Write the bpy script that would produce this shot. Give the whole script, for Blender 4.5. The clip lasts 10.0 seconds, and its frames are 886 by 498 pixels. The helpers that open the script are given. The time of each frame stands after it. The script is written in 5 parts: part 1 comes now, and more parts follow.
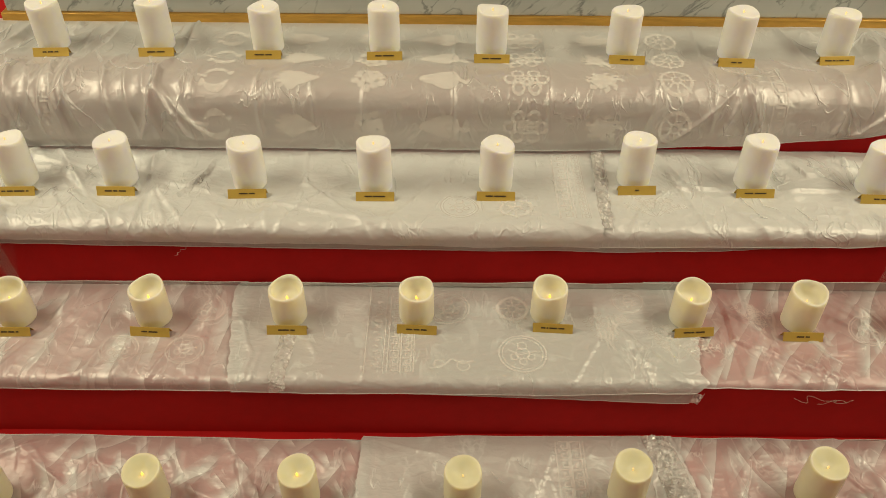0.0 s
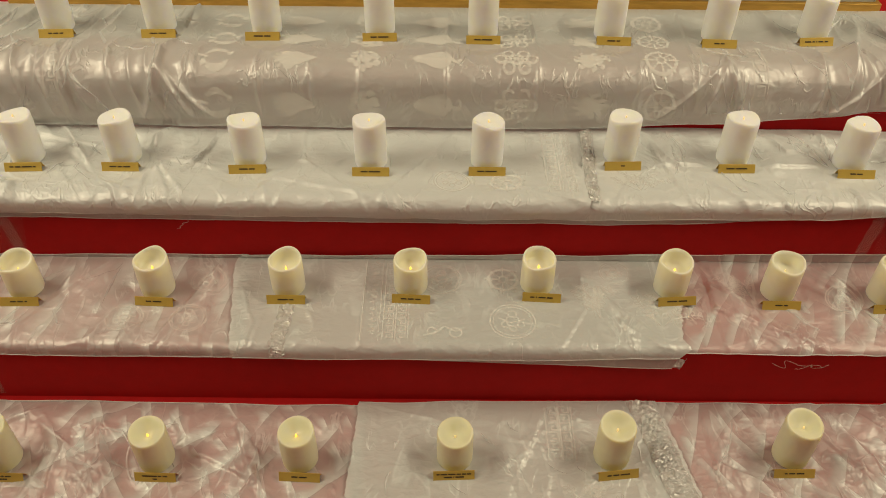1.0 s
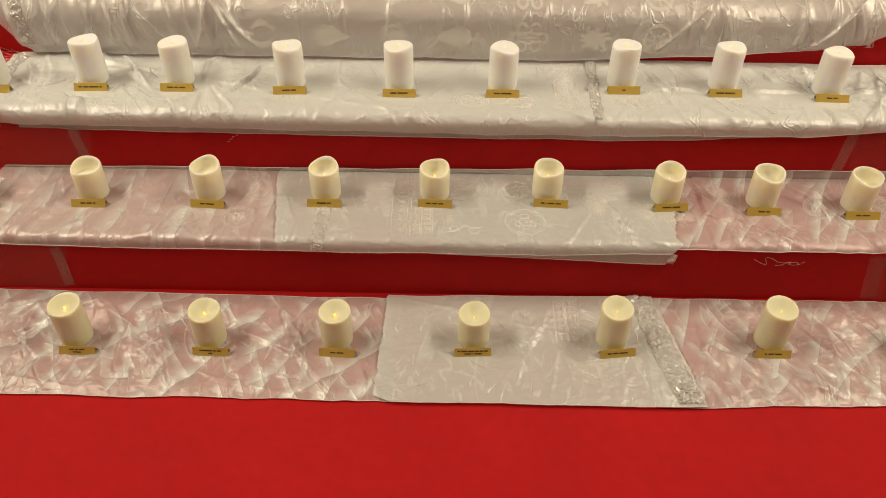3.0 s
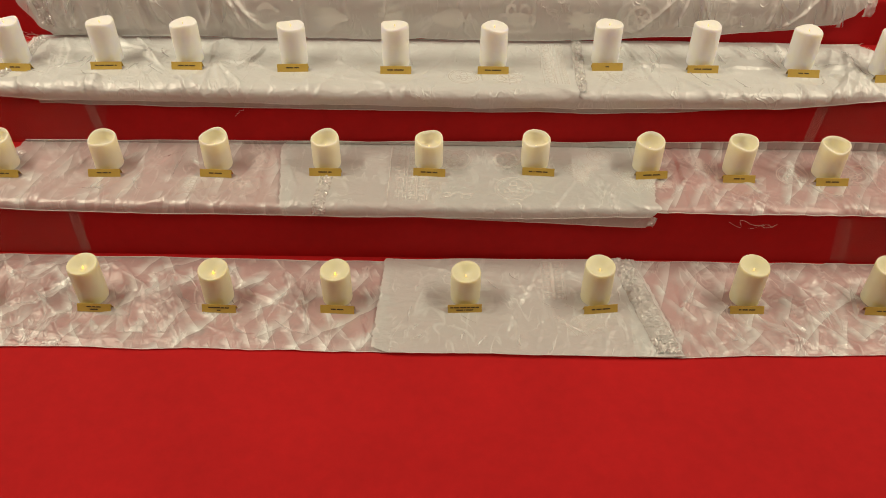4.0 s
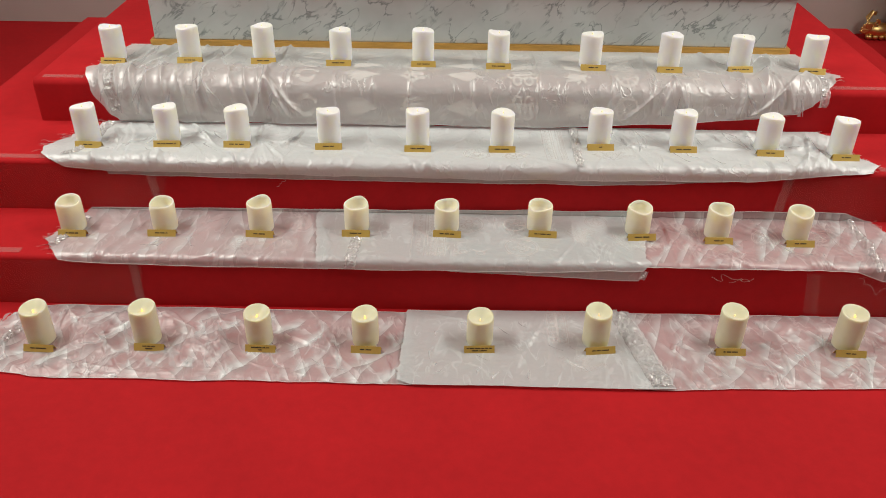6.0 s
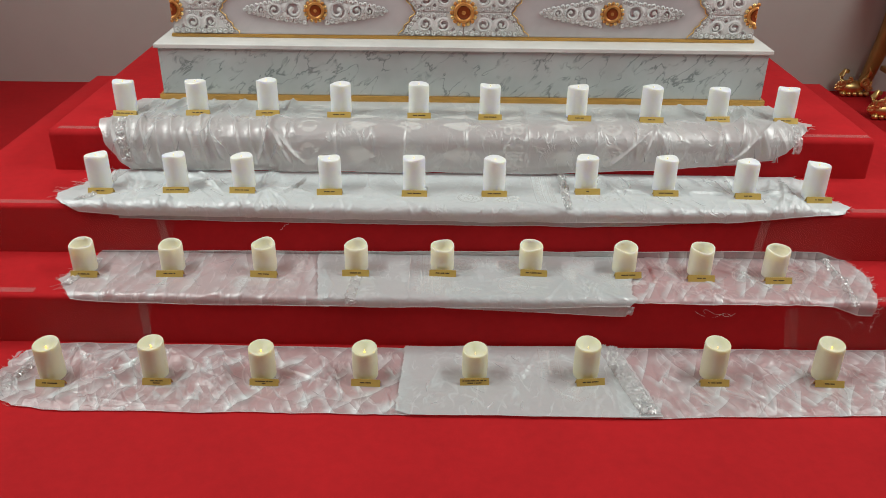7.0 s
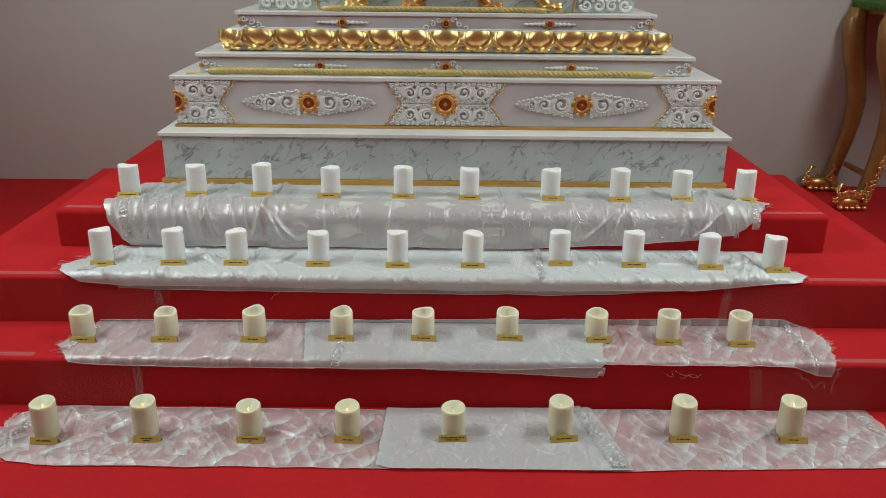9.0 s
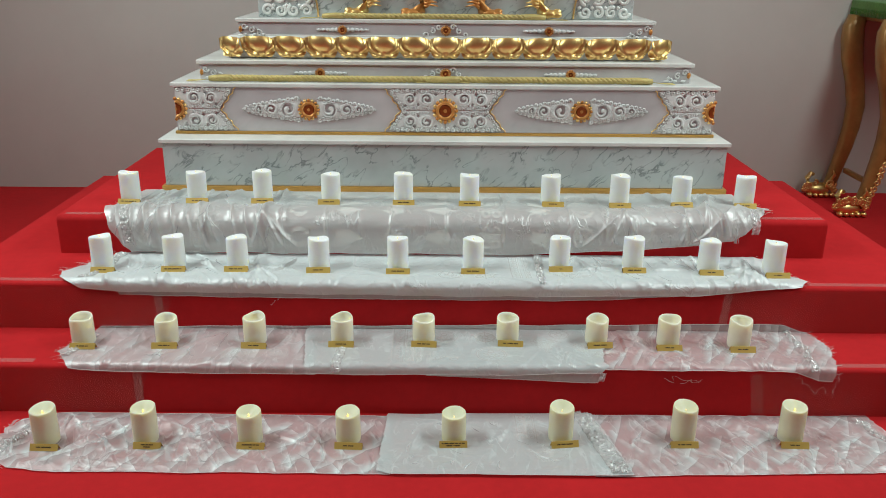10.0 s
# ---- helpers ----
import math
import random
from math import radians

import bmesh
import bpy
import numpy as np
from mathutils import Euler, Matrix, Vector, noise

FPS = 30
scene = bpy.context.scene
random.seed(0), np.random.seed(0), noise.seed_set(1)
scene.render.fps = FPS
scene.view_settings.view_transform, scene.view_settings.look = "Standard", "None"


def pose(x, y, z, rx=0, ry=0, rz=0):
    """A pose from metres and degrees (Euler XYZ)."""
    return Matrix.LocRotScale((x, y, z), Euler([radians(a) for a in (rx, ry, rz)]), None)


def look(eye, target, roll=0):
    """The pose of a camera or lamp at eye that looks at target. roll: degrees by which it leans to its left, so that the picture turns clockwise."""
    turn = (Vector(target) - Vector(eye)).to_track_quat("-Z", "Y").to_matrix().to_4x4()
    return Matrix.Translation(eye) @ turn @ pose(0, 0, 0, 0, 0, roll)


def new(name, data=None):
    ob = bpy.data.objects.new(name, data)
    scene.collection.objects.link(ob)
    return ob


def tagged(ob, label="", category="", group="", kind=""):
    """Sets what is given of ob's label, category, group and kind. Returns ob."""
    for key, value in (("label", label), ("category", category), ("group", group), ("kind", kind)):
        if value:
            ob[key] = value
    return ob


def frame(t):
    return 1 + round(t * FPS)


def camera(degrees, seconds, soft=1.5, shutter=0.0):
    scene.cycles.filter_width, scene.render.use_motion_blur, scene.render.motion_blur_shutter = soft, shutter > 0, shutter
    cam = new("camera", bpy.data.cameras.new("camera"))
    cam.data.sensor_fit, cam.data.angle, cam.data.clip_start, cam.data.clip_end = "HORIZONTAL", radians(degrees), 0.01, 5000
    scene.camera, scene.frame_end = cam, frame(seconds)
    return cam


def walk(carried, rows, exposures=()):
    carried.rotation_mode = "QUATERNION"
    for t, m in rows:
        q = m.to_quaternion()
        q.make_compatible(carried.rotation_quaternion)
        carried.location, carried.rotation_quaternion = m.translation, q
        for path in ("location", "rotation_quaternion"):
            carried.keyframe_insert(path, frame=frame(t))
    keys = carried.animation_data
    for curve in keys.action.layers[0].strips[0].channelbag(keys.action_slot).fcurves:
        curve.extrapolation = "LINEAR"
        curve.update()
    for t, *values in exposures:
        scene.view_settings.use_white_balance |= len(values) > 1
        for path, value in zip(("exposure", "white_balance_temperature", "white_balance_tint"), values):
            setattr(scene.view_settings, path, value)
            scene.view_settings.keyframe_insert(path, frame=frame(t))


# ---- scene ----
cam = camera(56.5, 10.0, soft=0.95)
PATH = [
    (0, (0.01, 0.241, 1.515), (0.004, 1.721, 0.169), 0.4),
    (0.5, (0.017, 0.202, 1.512), (0.018, 1.681, 0.166), 0.5),
    (1, (0.017, 0.154, 1.525), (0.021, 1.626, 0.171), 0.6),
    (1.5, (0.003, 0.083, 1.52), (-0.002, 1.563, 0.176), 0.6),
    (2, (-0.013, -0.013, 1.506), (-0.023, 1.467, 0.16), 0.7),
    (2.5, (-0.028, -0.096, 1.515), (-0.032, 1.374, 0.159), 0.9),
    (4, (0.005, -0.356, 1.511), (-0.009, 1.139, 0.181), 0.4),
    (4.5, (0.008, -0.453, 1.502), (-0.007, 1.053, 0.186), 0.6),
    (5, (-0.002, -0.52, 1.506), (-0.018, 1.021, 0.232), 0.9),
    (5.5, (-0.028, -0.624, 1.511), (-0.046, 1.005, 0.35), 0.8),
    (7, (-0.054, -0.863, 1.511), (-0.051, 0.9, 0.567), 0.7),
    (7.5, (-0.05, -0.937, 1.507), (-0.046, 0.879, 0.67), 0.7),
    (8, (-0.027, -1.025, 1.484), (-0.023, 0.82, 0.713), 0.6),
    (8.5, (0.007, -1.067, 1.448), (0.011, 0.798, 0.726), 0.7),
    (9, (0.002, -1.078, 1.438), (0.01, 0.799, 0.748), 0.6),
    (9.5, (-0.001, -1.098, 1.434), (0.007, 0.785, 0.76), 0.5),
    (10, (0.001, -1.083, 1.429), (0.009, 0.801, 0.759), 0.5),
]
EXPOSURES = [(0.0, -0.69, 8600, 0), (1.0, -0.83, 8600, 0), (2.5, -0.52, 8500, 4), (4.0, -0.58, 8100, 5), (4.6, -0.60, 6900, 9), (5.0, -0.50, 6700, 9), (5.7, -0.40, 6500, 7), (7.0, -0.5, 5800, 0), (7.5, -0.75, 5800, -1), (8.5, -0.75, 5700, -3), (9.5, -0.5, 5600, -5), (10.0, -0.4, 5500, -8)]
walk(cam, [(t, look(eye, target, roll)) for t, eye, target, roll in PATH], EXPOSURES)

# ---- light: warm ceiling lamps in two rows beside the steps ----
world = bpy.data.worlds.new("room_air")
scene.world = world
world.use_nodes = True
world.node_tree.nodes["Background"].inputs[0].default_value = (0.9, 0.88, 0.85, 1)
world.node_tree.nodes["Background"].inputs[1].default_value = 0.07


def ceiling_lamp(eye, target, power, sx, sy, color):
    data = bpy.data.lights.new("ceiling_lamp", "AREA")
    data.shape, data.size, data.size_y, data.energy, data.color = "RECTANGLE", sx, sy, power, color
    data.spread = radians(148)
    ob = new("ceiling_lamp", data)
    ob.matrix_world = look(eye, target)
    return ob


WARM = (1.0, 0.95, 0.88)
for lx in (-2.6, 2.7):
    ceiling_lamp((lx, 1.35, 3.15), (0.0, 1.6, 0.1), 92, 2.6, 0.45, WARM)

# ---- materials ----


def material(name, base, rough=0.5, metal=0.0, vary=0.0, scale=20.0, bump=0.0, bump_scale=200.0, bump_dist=0.001, coords="Object", stretch=None, alpha=1.0, sheen=0.0, sss=0.0, coat=0.0, dark=None, spec=0.5):
    m = bpy.data.materials.new(name)
    m.use_nodes = True
    nt = m.node_tree
    nd, ln = nt.nodes, nt.links
    b = nd["Principled BSDF"]
    b.inputs["Base Color"].default_value = (*base, 1)
    b.inputs["Roughness"].default_value = rough
    b.inputs["Metallic"].default_value = metal
    b.inputs["Specular IOR Level"].default_value = spec
    b.inputs["Sheen Weight"].default_value = sheen
    b.inputs["Coat Weight"].default_value = coat
    if sss:
        b.inputs["Subsurface Weight"].default_value = sss
        b.inputs["Subsurface Radius"].default_value = (0.018, 0.017, 0.012)
        b.inputs["Subsurface Scale"].default_value = 0.9
    tc = nd.new("ShaderNodeTexCoord")
    src = tc.outputs[coords]
    if stretch:
        mp = nd.new("ShaderNodeMapping")
        mp.inputs["Scale"].default_value = stretch
        ln.new(src, mp.inputs[0])
        src = mp.outputs[0]
    if vary:
        n1 = nd.new("ShaderNodeTexNoise")
        n1.inputs["Scale"].default_value = scale
        n1.inputs["Detail"].default_value = 6
        n1.inputs["Roughness"].default_value = 0.65
        n2 = nd.new("ShaderNodeTexNoise")
        n2.inputs["Scale"].default_value = scale / 9
        ln.new(src, n1.inputs[0])
        ln.new(src, n2.inputs[0])
        mx = nd.new("ShaderNodeMath")
        mx.operation = "ADD"
        ln.new(n1.outputs[0], mx.inputs[0])
        ln.new(n2.outputs[0], mx.inputs[1])
        cr = nd.new("ShaderNodeValToRGB")
        d = dark or [c * (1 - vary) for c in base]
        li = [min(1, c * (1 + vary)) for c in base]
        cr.color_ramp.elements[0].position, cr.color_ramp.elements[1].position = 0.35, 0.65
        cr.color_ramp.elements[0].color, cr.color_ramp.elements[1].color = (*d, 1), (*li, 1)
        half = nd.new("ShaderNodeMath")
        half.operation = "MULTIPLY"
        half.inputs[1].default_value = 0.5
        ln.new(mx.outputs[0], half.inputs[0])
        ln.new(half.outputs[0], cr.inputs[0])
        ln.new(cr.outputs[0], b.inputs["Base Color"])
    if bump:
        n3 = nd.new("ShaderNodeTexNoise")
        n3.inputs["Scale"].default_value = bump_scale
        n3.inputs["Detail"].default_value = 5
        ln.new(src, n3.inputs[0])
        bp = nd.new("ShaderNodeBump")
        bp.inputs["Strength"].default_value = bump
        bp.inputs["Distance"].default_value = bump_dist
        ln.new(n3.outputs[0], bp.inputs["Height"])
        ln.new(bp.outputs[0], b.inputs["Normal"])
    if alpha < 1:
        b.inputs["Alpha"].default_value = alpha
    return m


def marble(name, base, vein, vein_scale, width, strength):
    m = material(name, base, 0.22, bump=0.05, bump_scale=40, coat=0.2)
    nd, ln = m.node_tree.nodes, m.node_tree.links
    b = nd["Principled BSDF"]
    tc = nd.new("ShaderNodeTexCoord")
    mp = nd.new("ShaderNodeMapping")
    mp.vector_type = "TEXTURE"
    mp.inputs["Rotation"].default_value = (0.2, radians(-42), 0.3)
    mp.inputs["Scale"].default_value = (2.6, 1.0, 1.0)
    ln.new(tc.outputs["Object"], mp.inputs[0])
    warp = nd.new("ShaderNodeTexNoise")
    warp.inputs["Scale"].default_value, warp.inputs["Detail"].default_value = 5, 6
    ln.new(mp.outputs[0], warp.inputs[0])
    mixv = nd.new("ShaderNodeMix")
    mixv.data_type = "VECTOR"
    mixv.inputs["Factor"].default_value = 0.05
    ln.new(mp.outputs[0], mixv.inputs["A"])
    ln.new(warp.outputs["Color"], mixv.inputs["B"])
    vn = nd.new("ShaderNodeTexNoise")
    vn.inputs["Scale"].default_value, vn.inputs["Detail"].default_value, vn.inputs["Distortion"].default_value = vein_scale, 5, 0.45
    ln.new(mixv.outputs["Result"], vn.inputs[0])
    sub = nd.new("ShaderNodeMath")
    sub.operation = "SUBTRACT"
    sub.inputs[1].default_value = 0.5
    ln.new(vn.outputs[0], sub.inputs[0])
    ab = nd.new("ShaderNodeMath")
    ab.operation = "ABSOLUTE"
    ln.new(sub.outputs[0], ab.inputs[0])
    cr = nd.new("ShaderNodeValToRGB")
    e = cr.color_ramp.elements
    e[0].position, e[0].color = 0.0, (strength, strength, strength, 1)
    e[1].position, e[1].color = width, (0, 0, 0, 1)
    ln.new(ab.outputs[0], cr.inputs[0])
    # veins come and go
    gate = nd.new("ShaderNodeTexNoise")
    gate.inputs["Scale"].default_value = vein_scale * 0.8
    ln.new(tc.outputs["Object"], gate.inputs[0])
    gr = nd.new("ShaderNodeValToRGB")
    gr.color_ramp.elements[0].position, gr.color_ramp.elements[1].position = 0.38, 0.56
    ln.new(gate.outputs[0], gr.inputs[0])
    mul = nd.new("ShaderNodeMath")
    mul.operation = "MULTIPLY"
    ln.new(cr.outputs[0], mul.inputs[0])
    ln.new(gr.outputs[0], mul.inputs[1])
    cloud = nd.new("ShaderNodeTexNoise")
    cloud.inputs["Scale"].default_value, cloud.inputs["Detail"].default_value = 6, 6
    ln.new(tc.outputs["Object"], cloud.inputs[0])
    c2 = nd.new("ShaderNodeValToRGB")
    c2.color_ramp.elements[0].position, c2.color_ramp.elements[1].position = 0.3, 0.7
    c2.color_ramp.elements[0].color = (*[c * 0.86 for c in base], 1)
    c2.color_ramp.elements[1].color = (*[min(1, c * 1.08) for c in base], 1)
    ln.new(cloud.outputs[0], c2.inputs[0])
    mix = nd.new("ShaderNodeMix")
    mix.data_type = "RGBA"
    ln.new(mul.outputs[0], mix.inputs["Factor"])
    ln.new(c2.outputs[0], mix.inputs["A"])
    mix.inputs["B"].default_value = (*vein, 1)
    ln.new(mix.outputs["Result"], b.inputs["Base Color"])
    return m


def glow(name, color, strength):
    m = bpy.data.materials.new(name)
    m.use_nodes = True
    b = m.node_tree.nodes["Principled BSDF"]
    b.inputs["Base Color"].default_value = (*color, 1)
    b.inputs["Emission Color"].default_value = (*color, 1)
    b.inputs["Emission Strength"].default_value = strength
    return m


CARPET = material("red_carpet", (0.44, 0.010, 0.014), 0.85, vary=0.10, scale=30, bump=0.25, bump_scale=900, bump_dist=0.0008, spec=0.18)
WALL = material("wall_paint", (0.50, 0.475, 0.435), 0.75, vary=0.04, scale=4, bump=0.08, bump_scale=300)
CEIL = material("ceiling_paint", (0.75, 0.74, 0.72), 0.9, vary=0.03, scale=3)
MARBLE = marble("grey_veined_marble", (0.50, 0.535, 0.52), (0.13, 0.15, 0.15), 20.0, 0.030, 0.75)
MARBLE_PALE = marble("pale_marble", (0.59, 0.565, 0.565), (0.44, 0.42, 0.42), 3.5, 0.11, 0.6)
MARBLE_CAP = marble("white_marble_edge", (0.74, 0.74, 0.70), (0.6, 0.6, 0.57), 3.0, 0.03, 0.4)
RELIEF = material("white_relief", (0.70, 0.70, 0.68), 0.6, vary=0.12, scale=60, bump=0.1, bump_scale=200)
GOLD = material("gold_leaf", (0.86, 0.62, 0.24), 0.40, 1.0, vary=0.15, scale=25, bump=0.15, bump_scale=60, bump_dist=0.002)
AMBER = material("orange_gold_paint", (0.58, 0.27, 0.07), 0.42, 0.5, vary=0.25, scale=60)
AMBER_DARK = material("dark_amber", (0.30, 0.07, 0.015), 0.3, 0.4, vary=0.2, scale=80)
ROPE = material("golden_cord", (0.52, 0.42, 0.15), 0.55, 0.25, vary=0.2, scale=120)
TRIM_GOLD = material("gold_edge_strip", (0.55, 0.32, 0.08), 0.4, 0.6, vary=0.25, scale=15, stretch=(1, 6, 6))
WAX_WHITE = material("white_wax", (0.83, 0.85, 0.83), 0.5, vary=0.03, scale=30, sss=0.9)
WAX_IVORY = material("ivory_wax", (0.72, 0.71, 0.51), 0.5, vary=0.04, scale=30, sss=0.9)
WAX_CREAM = material("cream_wax", (0.80, 0.78, 0.62), 0.5, vary=0.04, scale=30, sss=0.9)
CARD = material("gold_card", (0.55, 0.38, 0.09), 0.45, 0.15, vary=0.08, scale=40)
INK = material("dark_ink", (0.05, 0.03, 0.012), 0.6)


def silk(name, base, alpha, gloss, crease, cell, rough=0.24, layers=0.0, fine=1.0, lean=(0.5,), period=0.07, press=0.0):
    """Satin: a soft body, a brighter sheen and sharp pressed creases; sheer where alpha is low."""
    m = material(name, base, 0.6, sheen=0.1, spec=0.15)
    nd, ln = m.node_tree.nodes, m.node_tree.links
    b, out = nd["Principled BSDF"], nd["Material Output"]
    tc = nd.new("ShaderNodeTexCoord")
    warp = nd.new("ShaderNodeTexNoise")
    warp.inputs["Scale"].default_value, warp.inputs["Detail"].default_value = 7, 4
    ln.new(tc.outputs["Object"], warp.inputs[0])
    mixv = nd.new("ShaderNodeMix")
    mixv.data_type = "VECTOR"
    mixv.inputs["Factor"].default_value = 0.025
    ln.new(tc.outputs["Object"], mixv.inputs["A"])
    ln.new(warp.outputs["Color"], mixv.inputs["B"])
    mp = nd.new("ShaderNodeMapping")
    mp.inputs["Rotation"].default_value = (0, 0, 0.6)
    mp.inputs["Scale"].default_value = (1.0, 1.9, 1.3)
    ln.new(mixv.outputs["Result"], mp.inputs[0])
    heights = []
    for sc, wid in ((1 / cell, 0.35), (2.6 / cell, 0.3)):
        vo = nd.new("ShaderNodeTexVoronoi")
        vo.feature = "DISTANCE_TO_EDGE"
        vo.inputs["Scale"].default_value = sc
        ln.new(mp.outputs[0], vo.inputs["Vector"])
        mr = nd.new("ShaderNodeMapRange")
        mr.inputs["From Max"].default_value = wid
        mr.inputs["To Min"].default_value, mr.inputs["To Max"].default_value = 1.0, 0.0
        ln.new(vo.outputs["Distance"], mr.inputs["Value"])
        heights.append(mr.outputs[0])
    n3 = nd.new("ShaderNodeTexNoise")
    n3.inputs["Scale"].default_value, n3.inputs["Detail"].default_value = 26, 5
    ln.new(tc.outputs["Object"], n3.inputs[0])
    sm = nd.new("ShaderNodeMath")
    sm.operation = "MULTIPLY_ADD"
    sm.inputs[1].default_value = 0.3
    ln.new(heights[1], sm.inputs[0])
    ln.new(heights[0], sm.inputs[2])
    s2 = nd.new("ShaderNodeMath")
    s2.operation = "MULTIPLY_ADD"
    s2.inputs[1].default_value = 1.2
    ln.new(n3.outputs[0], s2.inputs[0])
    ln.new(sm.outputs[0], s2.inputs[2])
    # thin wandering wrinkles that come and go
    wrinkles = []
    for sc, wid, sx in ((5.0, 0.030, 1.0), (11.0, 0.045, 2.2)):
        wm = nd.new("ShaderNodeMapping")
        wm.inputs["Rotation"].default_value = (0, 0, 0.5 * sx)
        wm.inputs["Scale"].default_value = (1.6, 0.8, 0.9)
        ln.new(tc.outputs["Object"], wm.inputs[0])
        wn = nd.new("ShaderNodeTexNoise")
        wn.inputs["Scale"].default_value, wn.inputs["Detail"].default_value, wn.inputs["Distortion"].default_value = sc, 3, 0.9
        ln.new(wm.outputs[0], wn.inputs[0])
        ws = nd.new("ShaderNodeMath")
        ws.operation = "SUBTRACT"
        ws.inputs[1].default_value = 0.5
        ln.new(wn.outputs[0], ws.inputs[0])
        wa = nd.new("ShaderNodeMath")
        wa.operation = "ABSOLUTE"
        ln.new(ws.outputs[0], wa.inputs[0])
        wr = nd.new("ShaderNodeMapRange")
        wr.interpolation_type = "SMOOTHSTEP"
        wr.inputs["From Max"].default_value = wid
        wr.inputs["To Min"].default_value, wr.inputs["To Max"].default_value = 1.0, 0.0
        ln.new(wa.outputs[0], wr.inputs["Value"])
        wg = nd.new("ShaderNodeTexNoise")
        wg.inputs["Scale"].default_value = 6 * sx
        ln.new(tc.outputs["Object"], wg.inputs[0])
        wk = nd.new("ShaderNodeMapRange")
        wk.inputs["From Min"].default_value, wk.inputs["From Max"].default_value = 0.46, 0.62
        ln.new(wg.outputs[0], wk.inputs["Value"])
        wx = nd.new("ShaderNodeMath")
        wx.operation = "MULTIPLY"
        ln.new(wr.outputs[0], wx.inputs[0])
        ln.new(wk.outputs[0], wx.inputs[1])
        wrinkles.append(wx.outputs[0])
    wmax = nd.new("ShaderNodeMath")
    wmax.operation = "MAXIMUM"
    ln.new(wrinkles[0], wmax.inputs[0])
    ln.new(wrinkles[1], wmax.inputs[1])
    s3 = nd.new("ShaderNodeMath")
    s3.operation = "MULTIPLY_ADD"
    s3.inputs[1].default_value = fine
    ln.new(wmax.outputs[0], s3.inputs[0])
    ln.new(s2.outputs[0], s3.inputs[2])
    # pressed folds: crisp on one side, fading on the other, here and there
    folded, height = [], s3.outputs[0]
    for i, turn in enumerate(lean if press else ()):
        fm = nd.new("ShaderNodeMapping")
        fm.inputs["Rotation"].default_value = (0, 0, turn)
        fm.inputs["Location"].default_value = (0.37 * i, 0.9 * i, 0)
        ln.new(tc.outputs["Object"], fm.inputs[0])
        wv = nd.new("ShaderNodeTexWave")
        wv.wave_profile = "SAW"
        wv.inputs["Scale"].default_value = 0.314 / (period * (1 - 0.22 * i))
        wv.inputs["Distortion"].default_value, wv.inputs["Detail"].default_value = 6.0, 1.0
        wv.inputs["Detail Scale"].default_value, wv.inputs["Detail Roughness"].default_value = 0.55, 0.4
        ln.new(fm.outputs[0], wv.inputs["Vector"])
        top = nd.new("ShaderNodeMapRange")
        top.inputs["From Min"].default_value, top.inputs["From Max"].default_value = 0.55, 1.0
        ln.new(wv.outputs["Fac"], top.inputs["Value"])
        gn = nd.new("ShaderNodeTexNoise")
        gn.inputs["Scale"].default_value, gn.inputs["Detail"].default_value = 9.0 + 3 * i, 1
        ln.new(fm.outputs[0], gn.inputs[0])
        gk = nd.new("ShaderNodeMapRange")
        gk.inputs["From Min"].default_value, gk.inputs["From Max"].default_value = 0.46, 0.58
        ln.new(gn.outputs[0], gk.inputs["Value"])
        fo = nd.new("ShaderNodeMath")
        fo.operation = "MULTIPLY"
        ln.new(top.outputs[0], fo.inputs[0])
        ln.new(gk.outputs[0], fo.inputs[1])
        folded.append(fo.outputs[0])
        hm = nd.new("ShaderNodeMath")
        hm.operation = "MULTIPLY_ADD"
        hm.inputs[1].default_value = 1.8
        ln.new(fo.outputs[0], hm.inputs[0])
        ln.new(height, hm.inputs[2])
        height = hm.outputs[0]
    bp = nd.new("ShaderNodeBump")
    bp.inputs["Strength"].default_value = 1.0
    bp.inputs["Distance"].default_value = crease
    ln.new(height, bp.inputs["Height"])
    ln.new(bp.outputs[0], b.inputs["Normal"])
    gl = nd.new("ShaderNodeBsdfAnisotropic")
    gl.inputs["Color"].default_value = (0.92, 0.9, 0.87, 1)
    gl.inputs["Roughness"].default_value = rough
    ln.new(bp.outputs[0], gl.inputs["Normal"])
    mx = nd.new("ShaderNodeMixShader")
    mx.inputs[0].default_value = gloss
    ln.new(b.outputs[0], mx.inputs[1])
    ln.new(gl.outputs[0], mx.inputs[2])
    tr = nd.new("ShaderNodeBsdfTransparent")
    # pressed folds lie double and let less of the carpet through; along wrinkles the added opacity paints bright sheen
    # lines
    terms = []
    for source, amount in [(f, press) for f in folded] + [(wmax.outputs[0], layers)]:
        w6 = nd.new("ShaderNodeMath")
        w6.operation = "MULTIPLY"
        w6.inputs[1].default_value = amount
        ln.new(source, w6.inputs[0])
        terms.append(w6.outputs[0])
    last = None
    for t in terms:
        ad = nd.new("ShaderNodeMath")
        ad.operation, ad.use_clamp = "ADD", True
        ad.inputs[0].default_value = alpha
        if last:
            ln.new(last, ad.inputs[0])
        ln.new(t, ad.inputs[1])
        last = ad.outputs[0]
    ma = ad
    fin = nd.new("ShaderNodeMixShader")
    ln.new(ma.outputs[0], fin.inputs[0])
    ln.new(tr.outputs[0], fin.inputs[1])
    ln.new(mx.outputs[0], fin.inputs[2])
    ln.new(fin.outputs[0], out.inputs["Surface"])
    return m


